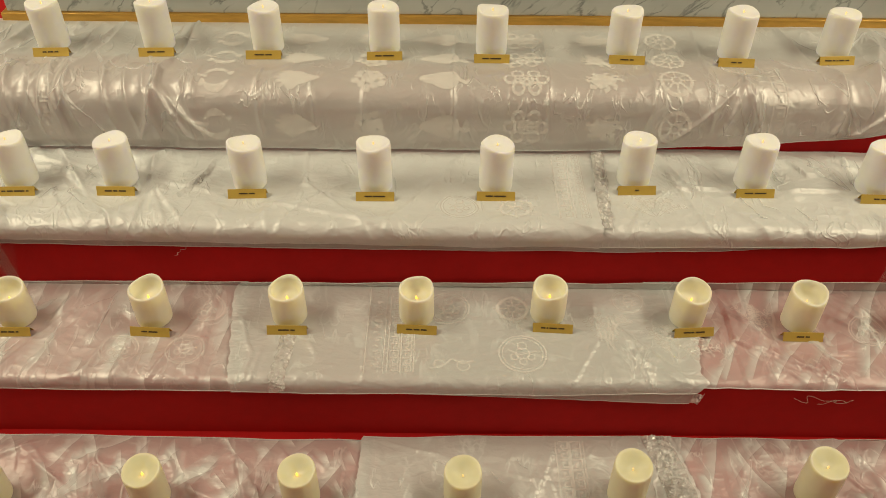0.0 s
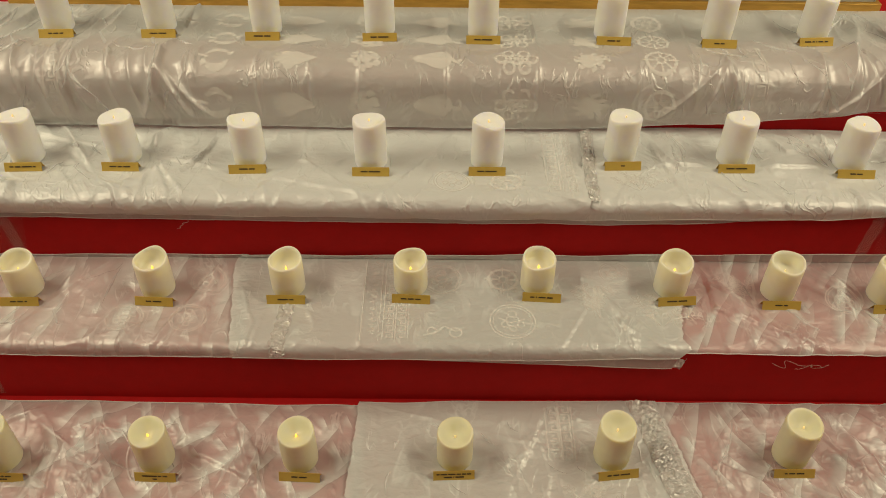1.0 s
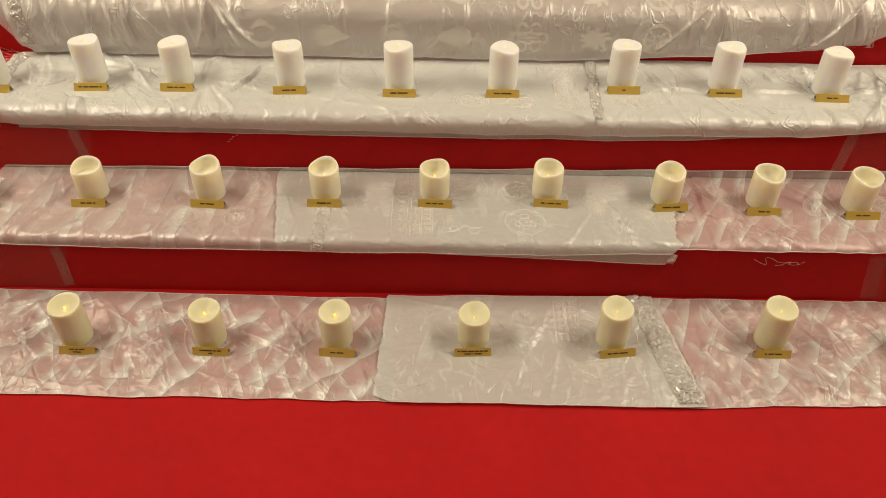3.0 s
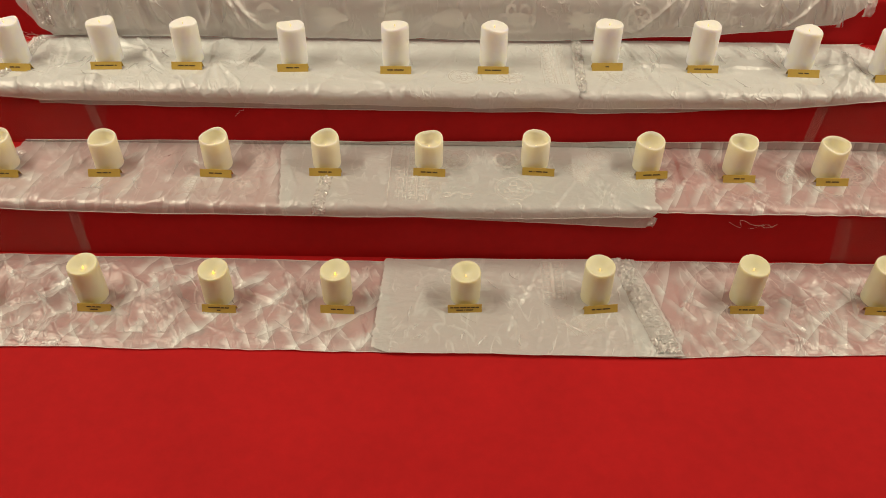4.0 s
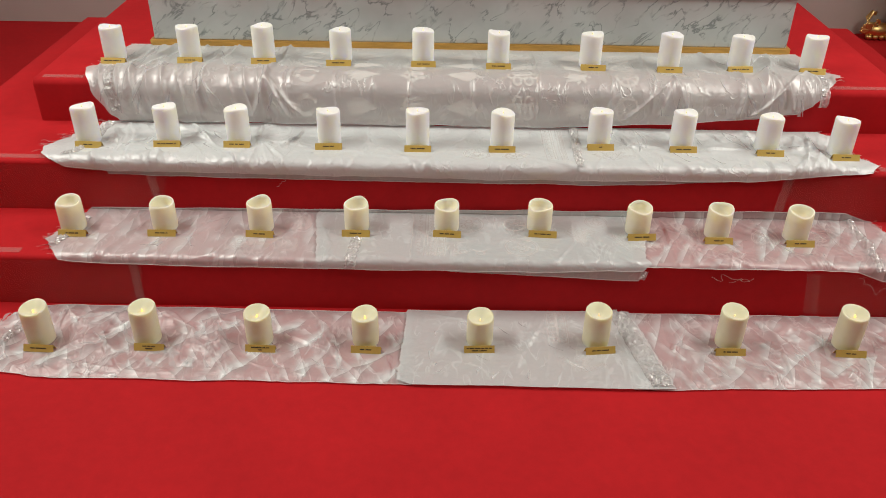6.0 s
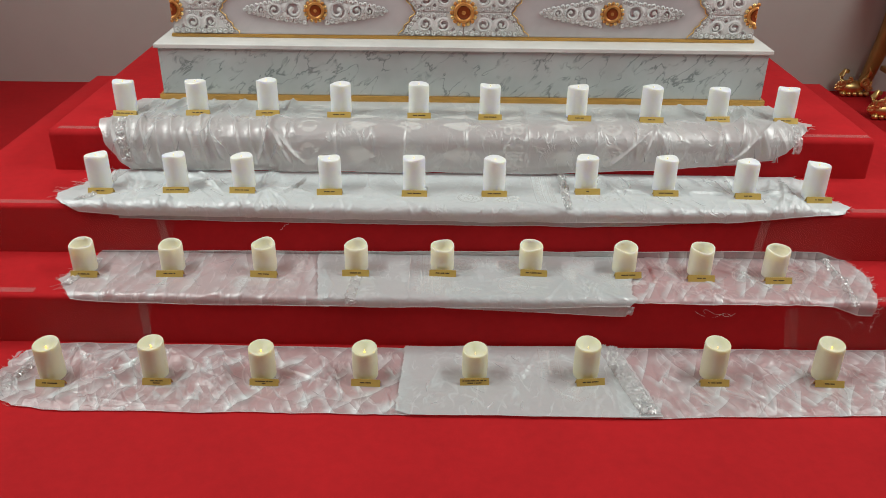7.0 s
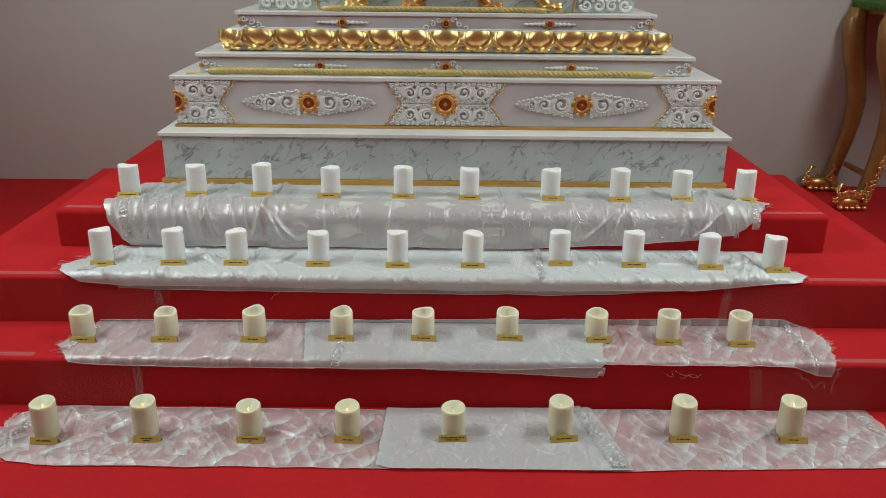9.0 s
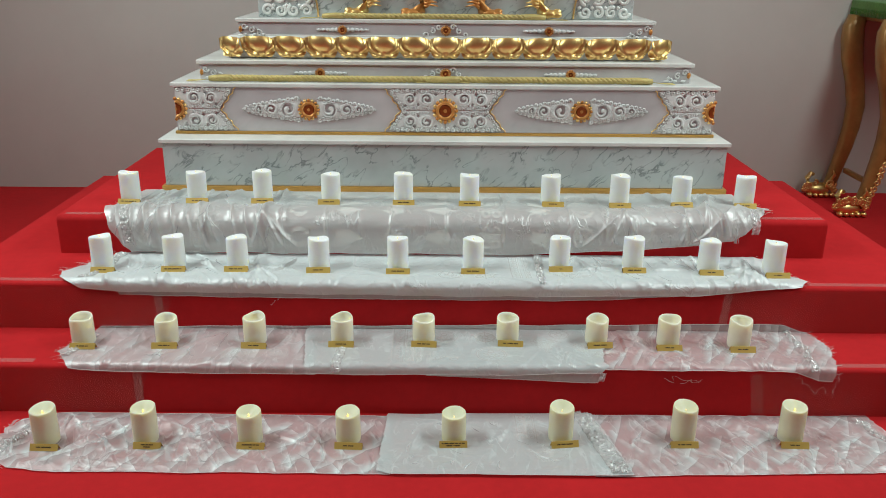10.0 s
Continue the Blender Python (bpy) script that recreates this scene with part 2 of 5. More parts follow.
SILK = silk("white_silk", (0.60, 0.615, 0.60), 0.76, 0.24, 0.0016, 0.13, 0.46, 0.10, 1.0)
SILK_THIN = silk("sheer_white_silk", (0.71, 0.75, 0.745), 0.52, 0.20, 0.0014, 0.10, 0.42, 0.08, 0.5)
SILK_SOFT = silk("sheer_folded_silk", (0.71, 0.75, 0.745), 0.53, 0.20, 0.0016, 0.10, 0.42, 0.14, 0.6, (-0.25, 0.1), 0.10, 0.22)
SILK_SLANT = silk("sheer_slanted_silk", (0.71, 0.75, 0.745), 0.44, 0.18, 0.0016, 0.085, 0.43, 0.14, 0.6, (0.5, 0.6), 0.065, 0.33)
SILK_CRUMPLED = silk("sheer_crumpled_silk", (0.71, 0.75, 0.745), 0.45, 0.18, 0.0018, 0.085, 0.43, 0.18, 0.7, (0.85, 0.45, -0.5), 0.095, 0.30)
SILK_FOLD_STREAK = silk("silk_fold_and_streak", (0.76, 0.79, 0.785), 0.36, 0.20, 0.0012, 0.06, 0.40, 0.05, 0.4)
SILK_PANEL = silk("fine_white_silk", (0.64, 0.685, 0.68), 0.74, 0.20, 0.0014, 0.06, 0.44, 0.14, 0.6)
SILK_DENSE = silk("dense_white_silk", (0.65, 0.685, 0.68), 0.91, 0.17, 0.0020, 0.09, 0.50, 0.03, 0.7)
SILK_MOTIF = material("woven_white_figure", (0.84, 0.83, 0.79), 0.5, alpha=0.62, spec=0.3)
SILK_MOTIF_FAINT = material("faint_woven_figure", (0.86, 0.85, 0.82), 0.5, alpha=0.50, spec=0.3)
CELLO = silk("crinkled_clear_film", (0.86, 0.85, 0.83), 0.55, 0.32, 0.005, 0.03, 0.24, 0.3)
TAPE = material("clear_tape", (0.75, 0.45, 0.42), 0.3, bump=0.5, bump_scale=60, alpha=0.11)
SHEET = material("clear_plastic_sheet", (0.60, 0.27, 0.23), 0.3, bump=0.3, bump_scale=25, alpha=0.04)
THREAD = material("loose_white_thread", (0.72, 0.60, 0.56), 0.7)
GREEN = material("green_cloth", (0.08, 0.20, 0.025), 0.8, vary=0.3, scale=60, bump=0.3, bump_scale=200, sheen=0.2)
OLDGOLD = material("aged_gold_wood", (0.33, 0.18, 0.05), 0.36, 0.25, vary=0.3, scale=10, bump=0.2, bump_scale=60)
FLAME = glow("led_flame", (1.0, 0.60, 0.10), 3.0)
FLAME_DIM = glow("led_flame_dim", (1.0, 0.70, 0.35), 0.8)

# ---- helpers of this scene ----


def finish(name, bm, mat, smooth=True):
    me = bpy.data.meshes.new(name)
    bm.normal_update()
    bm.to_mesh(me)
    bm.free()
    if smooth:
        me.shade_smooth()
    me.materials.append(mat)
    return me


def thing(name, loc, label, category, group="", kind="", turn=0.0):
    ob = new(name)
    ob.location, ob.rotation_euler = loc, (0, 0, turn)
    ob.empty_display_size = 0.05
    return tagged(ob, label, category, group, kind)


def hang_on(ob, parent, world=False):
    ob.parent = parent
    if world and parent.parent is None:
        ob.matrix_parent_inverse = (Matrix.Translation(parent.location) @ parent.rotation_euler.to_matrix().to_4x4()).inverted()
    return ob


def part(name, bm, mat, parent, label="", smooth=True, world=False):
    ob = new(name, finish(name, bm, mat, smooth) if isinstance(bm, bmesh.types.BMesh) else bm)
    hang_on(ob, parent, world)
    if label:
        ob["label"] = label
    return ob


def box(bm, x0, x1, y0, y1, z0, z1, bevel=0.0, seg=2):
    tmp = bmesh.new()
    bmesh.ops.create_cube(tmp, size=1)
    for v in tmp.verts:
        v.co = Vector((x0 + (v.co.x + 0.5) * (x1 - x0), y0 + (v.co.y + 0.5) * (y1 - y0), z0 + (v.co.z + 0.5) * (z1 - z0)))
    if bevel:
        bmesh.ops.bevel(tmp, geom=tmp.edges[:], offset=bevel, segments=seg, affect="EDGES", profile=0.5)
    join(bm, tmp)


def join(bm, tmp):
    me = bpy.data.meshes.new("tmp")
    tmp.to_mesh(me)
    tmp.free()
    bm.from_mesh(me)
    bpy.data.meshes.remove(me)


def tube(bm, pts, r, seg=6, squash=1.0, normal=None, cap=True):
    """A round cord along pts; r may be one number or one for each point; squash flattens it along normal."""
    pts = [Vector(p) for p in pts]
    n = len(pts)
    rs = r if isinstance(r, (list, tuple)) else [r] * n
    rings = []
    side = Vector(normal) if normal else Vector((0, 0, 1))
    for i, p in enumerate(pts):
        d = (pts[min(i + 1, n - 1)] - pts[max(i - 1, 0)]).normalized()
        a = d.cross(side)
        if a.length < 1e-4:
            a = d.cross(Vector((0.3, 1, 0.2)))
        a.normalize()
        b = a.cross(d).normalized()
        rings.append([bm.verts.new(p + a * rs[i] * math.cos(k * 2 * math.pi / seg) + b * rs[i] * squash * math.sin(k * 2 * math.pi / seg)) for k in range(seg)])
    for u, v in zip(rings, rings[1:]):
        for k in range(seg):
            bm.faces.new((u[k], u[(k + 1) % seg], v[(k + 1) % seg], v[k]))
    if cap:
        bm.faces.new(rings[0][::-1])
        bm.faces.new(rings[-1])


def lump(bm, c, rx, ry, rz, sub=1):
    bmesh.ops.create_icosphere(bm, subdivisions=sub, radius=1, matrix=Matrix.Translation(c) @ Matrix.Diagonal((rx, ry, rz, 1)))


def lathe(bm, prof, seg=24, axis="Z", centre=(0, 0, 0)):
    rings = []
    for r, z in prof:
        ring = []
        for k in range(seg):
            a = 2 * math.pi * k / seg
            p = (r * math.cos(a), r * math.sin(a), z) if axis == "Z" else (r * math.cos(a), -z, r * math.sin(a))
            ring.append(bm.verts.new(Vector(centre) + Vector(p)))
        rings.append(ring)
    for u, v in zip(rings, rings[1:]):
        for k in range(seg):
            bm.faces.new((u[k], u[(k + 1) % seg], v[(k + 1) % seg], v[k]))
    bm.faces.new(rings[0][::-1])
    bm.faces.new(rings[-1])


# ---- the room ----
CX = 0.02          # middle of the altar
ZC, ZB, ZA = 0.172, 0.345, 0.495    # heights of the steps and of the platform
YC, YB, YA = 1.306, 1.585, 1.888    # their front edges
YBACK = 3.06       # back of the platform
YWALL = 4.08


def slab(name, x0, x1, y0, y1, z0, z1, mat, label, bevel=0.0):
    bm = bmesh.new()
    box(bm, x0, x1, y0, y1, z0, z1, bevel)
    ob = new(name, finish(name, bm, mat, False))
    return tagged(ob, label, name.split("_")[0], kind="structure")


slab("floor", -5, 5, -5, YWALL, -0.1, 0.0, CARPET, "plain red carpet covering the whole floor")
slab("wall_north", -5, 5, YWALL, YWALL + 0.15, -0.1, 3.3, WALL, "greyish pink painted plaster wall")
slab("wall_south", -5, 5, -5.15, -5, -0.1, 3.3, WALL, "greyish pink painted plaster wall")
slab("wall_west", -5.15, -5, -5.15, YWALL + 0.15, -0.1, 3.3, WALL, "greyish pink painted plaster wall")
slab("wall_east", 5, 5.15, -5.15, YWALL + 0.15, -0.1, 3.3, WALL, "greyish pink painted plaster wall")
slab("ceiling", -5.15, 5.15, -5.15, YWALL + 0.15, 3.3, 3.4, CEIL, "plain white painted ceiling")


def carpet_step(name, x0, x1, yf, yb, z0, z1, rb, label):
    """A carpeted step with a rounded front edge and softened side edges."""
    bm = bmesh.new()
    prof = [(yb, z0), (yf, z0)]
    for k in range(8):
        a = math.pi / 2 * k / 7
        prof.append((yf + rb - rb * math.cos(a), z1 - rb + rb * math.sin(a)))
    prof.append((yb, z1))
    cols = []
    xs = [x0, x0 + 0.004, x0 + 0.012] + [x0 + 0.012 + (x1 - x0 - 0.024) * i / 40 for i in range(1, 40)] + [x1 - 0.012, x1 - 0.004, x1]
    for i, x in enumerate(xs):
        e = {0: 0.012, 1: 0.004, len(xs) - 1: 0.012, len(xs) - 2: 0.004}.get(i, 0)
        wob = 0.0016 * noise.noise((x * 3.1, yf * 9, z1 * 5))
        col = []
        for j, (y, z) in enumerate(prof):
            top = (z - z0) / (z1 - z0)
            col.append(bm.verts.new((x, y + (e if y < yb else 0) + wob * (1 if y < yb else 0), z - e * top + (wob if top > 0.5 and y < yb else 0))))
        cols.append(col)
    n = len(prof)
    for u, v in zip(cols, cols[1:]):
        for j in range(n):
            bm.faces.new((u[j], v[j], v[(j + 1) % n], u[(j + 1) % n]))
    bm.faces.new(cols[0])
    bm.faces.new(cols[-1][::-1])
    bmesh.ops.recalc_face_normals(bm, faces=bm.faces[:])
    me = finish(name, bm, CARPET, True)
    me.set_sharp_from_angle(angle=radians(40))
    return tagged(new(name, me), label, "step", kind="structure")


carpet_step("step_1", -1.80, 1.84, YC, YBACK, -0.02, ZC, 0.014, "low step covered in taut red carpet")
carpet_step("step_2", -1.745, 1.785, YB, YBACK - 0.004, ZC - 0.01, ZB, 0.014, "wide step covered in taut red carpet")
carpet_step("platform_1", -1.453, 1.478, YA, YBACK - 0.008, ZB - 0.01, ZA, 0.022, "red carpeted platform that carries the altar")


# clear tape over the carpet seams on the risers and along the step edges
def tape_strip(x0, x1, y0, y1, z0, z1, lean=0.0, sheet=False):
    bm = bmesh.new()
    box(bm, x0, x1, y0, y1, z0, z1, 0.0004, 1)
    for v in bm.verts:
        v.co.x += lean * (v.co.z - z0)
    if sheet:
        tagged(new("plastic_sheet", finish("plastic_sheet", bm, SHEET, False)), "clear plastic sheet taped over red carpet riser", "plastic sheet", group="plastic sheets")
        return
    me = finish("tape_strip", bm, TAPE, False)
    tagged(new("tape_strip", me), "strip of clear sticky tape on red carpet", "tape", group="tape strips")


for x0, x1, lean in ((-0.994, -0.966, 0.0), (1.036, 1.076, -0.16)):
    tape_strip(x0, x1, YC - 0.0016, YC - 0.0006, 0.012, ZC - 0.018, lean)
for x0, x1, lean in ((-0.990, -0.962, -0.1), (0.99, 1.02, 0.08)):
    tape_strip(x0, x1, YB - 0.0016, YB - 0.0006, ZC + 0.012, ZB - 0.018, lean)
for x0, x1, lean in ((-1.73, -0.98, 0.22), (1.06, 1.77, -0.22)):
    tape_strip(x0, x1, YC - 0.0030, YC - 0.0022, 0.006, ZC - 0.014, lean, True)
    tape_strip(x0 * 0.985, x1 * 0.985, YB - 0.0030, YB - 0.0022, ZC + 0.006, ZB - 0.014, lean, True)
for x0, x1, y0, z0 in ((-1.74, -1.30, YB, ZB), (1.30, 1.76, YB, ZB), (-1.79, -1.32, YC, ZC), (1.02, 1.82, YC, ZC), (1.20, 1.46, YA, ZA), (-1.42, -1.28, YA, ZA)):
    tape_strip(x0, x1, y0 + 0.016, y0 + 0.042, z0 + 0.0008, z0 + 0.0018)

# ---- candles, cards: x and y of the card, x of the candle, candle height, height of the step ----
ROW_A = ((-1.22, 2.033, -1.228, 0.123), (-0.958, 2.05, -0.968, 0.122), (-0.702, 2.055, -0.707, 0.127), (-0.438, 2.046, -0.434, 0.119), (-0.143, 2.046, -0.145, 0.122), (0.118, 2.037, 0.118, 0.121), (0.446, 2.037, 0.44, 0.121), (0.709, 2.028, 0.713, 0.126), (0.956, 2.042, 0.963, 0.117), (1.203, 2.033, 1.212, 0.124))
ROW_B = ((-1.207, 1.681, -1.223, 0.126), (-0.959, 1.697, -0.966, 0.123), (-0.734, 1.701, -0.737, 0.119), (-0.437, 1.696, -0.439, 0.118), (-0.149, 1.69, -0.151, 0.125), (0.122, 1.695, 0.123, 0.121), (0.442, 1.719, 0.442, 0.12), (0.708, 1.712, 0.711, 0.124), (0.983, 1.695, 0.984, 0.121), (1.215, 1.671, 1.213, 0.124))
ROW_C = ((-1.196, 1.421, -1.211, 0.106), (-0.925, 1.43, -0.928, 0.1), (-0.625, 1.434, -0.629, 0.105), (-0.33, 1.438, -0.331, 0.103), (-0.05, 1.443, -0.052, 0.101), (0.244, 1.451, 0.237, 0.101), (0.547, 1.443, 0.542, 0.103), (0.782, 1.438, 0.788, 0.107), (1.028, 1.429, 1.029, 0.108))
ROW_D = ((-1.196, 1.079, -1.209, 0.124), (-0.888, 1.092, -0.907, 0.123), (-0.573, 1.095, -0.584, 0.109), (-0.274, 1.098, -0.279, 0.108), (0.047, 1.102, 0.049, 0.104), (0.39, 1.106, 0.383, 0.126), (0.762, 1.116, 0.769, 0.125), (1.104, 1.117, 1.108, 0.127))
BACK = 0.046      # candle's middle behind its card


def candle_mesh(kind, h, seed):
    rnd = random.Random(seed)
    r, n = 0.038, 40
    slope = {"a": -0.006, "b": -0.007, "c": 0.007, "d": 0.007}[kind]
    depth = {"a": 0.004, "b": 0.005, "c": 0.032, "d": 0.017}[kind]
    wave = {"a": 0.0045, "b": 0.005, "c": 0.005, "d": 0.0015}[kind]
    p1, p2 = rnd.uniform(0, 6.28), rnd.uniform(0, 6.28)
    high = math.pi / 2 + rnd.uniform(-0.5, 0.5) * (2.0 if kind in "ab" else 0.6)

    def rim(a):
        return h - slope * (1 - math.cos(a - high)) / 2 - wave * (1 + math.sin(2 * a + p1)) / 2 - wave * 0.5 * (1 + math.sin(3 * a + p2)) / 2

    mean = sum(rim(2 * math.pi * k / n) for k in range(n)) / n
    bm = bmesh.new()
    rings = []
    inner = {"c": ((0.0, 0.0050), (0.3, 0.0062), (0.7, 0.0085), (0.93, 0.013), (1.0, 0.030)),
             "d": ((0.0, 0.0034), (0.16, 0.009), (0.45, 0.016), (0.8, 0.025), (1.0, 0.033))}.get(kind, ((0.0, 0.0055), (0.25, 0.008), (0.6, 0.012), (0.88, 0.020), (1.0, 0.030)))
    outer = ((0.0, 0.003), (0.02, 0.0006), (0.05, 0.0), (0.35, -0.0003), (0.7, 0.0), (0.93, 0.0), (0.98, 0.0006), (1.0, 0.0020))
    for f, rr, mode in [(f, r - q, 0) for f, q in outer] + [(f, r - q, 1) for f, q in inner]:
        ring = []
        for k in range(n):
            a = 2 * math.pi * k / n
            top = rim(a)
            if mode == 0:
                z = f * top
            else:
                base = mean + (top - mean) * (1 - 0.8 * f) - depth * f if kind != "d" else top * 0.999 + ((mean + (top - mean) * (rr / r)) - top) * f - depth * f
                z = base
            ring.append(bm.verts.new((rr * math.cos(a), rr * math.sin(a), z)))
        rings.append(ring)
    for u, v in zip(rings, rings[1:]):
        for k in range(n):
            bm.faces.new((u[k], u[(k + 1) % n], v[(k + 1) % n], v[k]))
    bm.faces.new(rings[0][::-1])
    bm.faces.new(rings[-1])
    return bm, mean - depth


FLAME_BM = bmesh.new()
lathe(FLAME_BM, [(0.0008, -0.001), (0.0032, 0.0015), (0.0040, 0.005), (0.0030, 0.010), (0.0012, 0.0145), (0.0003, 0.0165)], 10)
FLAME_ME = finish("flame", FLAME_BM, FLAME)
DIM_BM = bmesh.new()
lathe(DIM_BM, [(0.0006, -0.001), (0.0016, 0.001), (0.0018, 0.003), (0.0008, 0.0055)], 8)
DIM_ME = finish("flame", DIM_BM, FLAME_DIM)


def candle(kind, x, y, z, h, seed, lit):
    label = {"a": "white flameless pillar candle with a wavy rim on silk", "b": "white flameless pillar candle with a wavy rim on silk",
             "c": "short cream flameless candle with a hollow glowing top", "d": "ivory flameless candle with slanted top and lit flame"}[kind]
    top = thing("pillar_candle", (x, y, z), label, "candle", "candles on the altar steps", turn=random.Random(seed).uniform(-0.1, 0.1))
    bm, cup = candle_mesh(kind, h, seed)
    part("wax_body", bm, {"a": WAX_WHITE, "b": WAX_WHITE, "c": WAX_CREAM, "d": WAX_IVORY}[kind], top)
    fl = part("flame", FLAME_ME if lit else DIM_ME, None, top, "small glowing electric flame tip")
    fl.scale = (0.6, 0.6, 0.6) if lit else (1.1, 1.1, 1.3)
    fl.location = (0, 0.0 if kind != "d" else -0.001, cup)


def name_card(x, y, z, turn, words, seed):
    """A folded gold card; its name is shown as plain bars."""
    top = thing("name_card", (x, y, z), "folded matt gold name card with one dark line", "name card", "name cards before the candles", turn=turn)
    w, d, hh, t = 0.043, 0.0095, 0.0185, 0.0005
    bm = bmesh.new()
    for sgn in (-1, 1):
        a = [(-w, sgn * d, 0), (w, sgn * d, 0), (w, 0, hh), (-w, 0, hh)]
        off = Vector((0, sgn * t, t))
        lo = [bm.verts.new(p) for p in a]
        hi = [bm.verts.new(Vector(p) + off) for p in a]
        bm.faces.new(hi if sgn < 0 else hi[::-1])
        bm.faces.new(lo[::-1] if sgn < 0 else lo)
        for k in range(4):
            bm.faces.new((lo[k], lo[(k + 1) % 4], hi[(k + 1) % 4], hi[k]))
    bmesh.ops.recalc_face_normals(bm, faces=bm.faces[:])
    part("folded_card", bm, CARD, top, smooth=False)
    bm = bmesh.new()
    rows = words if isinstance(words[0], (list, tuple)) else [words]
    for ri, row in enumerate(rows):
        unit = 0.0034 if len(rows) == 1 else 0.0026
        unit = min(unit, 0.074 / (sum(row) + 0.7 * len(row)))
        total = sum(row) * unit + (len(row) - 1) * unit * 0.7
        u = -total / 2
        f0 = 0.52 if len(rows) == 1 else 0.64 - 0.32 * ri
        hb = 0.075 if len(rows) == 1 else 0.07
        for n in row:
            a, b = u, u + (n - 0.25) * unit
            bm.faces.new([bm.verts.new((uu, -d * (1 - ff) - 0.0011, hh * ff + 0.0012)) for uu, ff in ((a, f0 - hb), (b, f0 - hb), (b, f0 + hb), (a, f0 + hb))])
            u += n * unit + unit * 0.7
    part("printed_line", bm, INK, top, "row of small dark bars", smooth=False)


WORDS_A = ((4, 4, 6, 2), (3, 4, 3), (6, 6), (7, 5), (5, 8), (5, 8), (6, 3), (4, 3), (5, 2, 1, 4, 3), (4, 6))
WORDS_B = ((4, 4), (3, 4, 7, 2), (5, 3, 5), (6, 4), (5, 8), (5, 8), (3,), (6, 8), (4, 4), (2, 6))
WORDS_C = ((2, 5, 3), (4, 4, 2), (4, 6), (7, 3), (4, 4, 4), (3, 1, 5, 4), (7, 6), (5, 3), (4, 6))
WORDS_D = ((4, 9), ((5, 3, 5), (8,)), ((12, 3, 4), (4,)), (4, 5), ((3, 6, 7, 4, 4, 4), (7, 1, 7)), (3, 4, 6), (2, 4, 5), (4, 4))

# ---- silk offering scarves ----
KEEP = []
for row, zz in ((ROW_A, ZA), (ROW_B, ZB), (ROW_C, ZC), (ROW_D, 0.0)):
    for cx, cy, px, ph in row:
        KEEP.append((px, cy + BACK, zz))


def smooth01(a):
    a = np.clip(a, 0, 1)
    return a * a * (3 - 2 * a)


def bisect(seq, v):
    """The first place after 0 whose value is above v."""
    k = 1
    while k < len(seq) and seq[k] <= v:
        k += 1
    return k


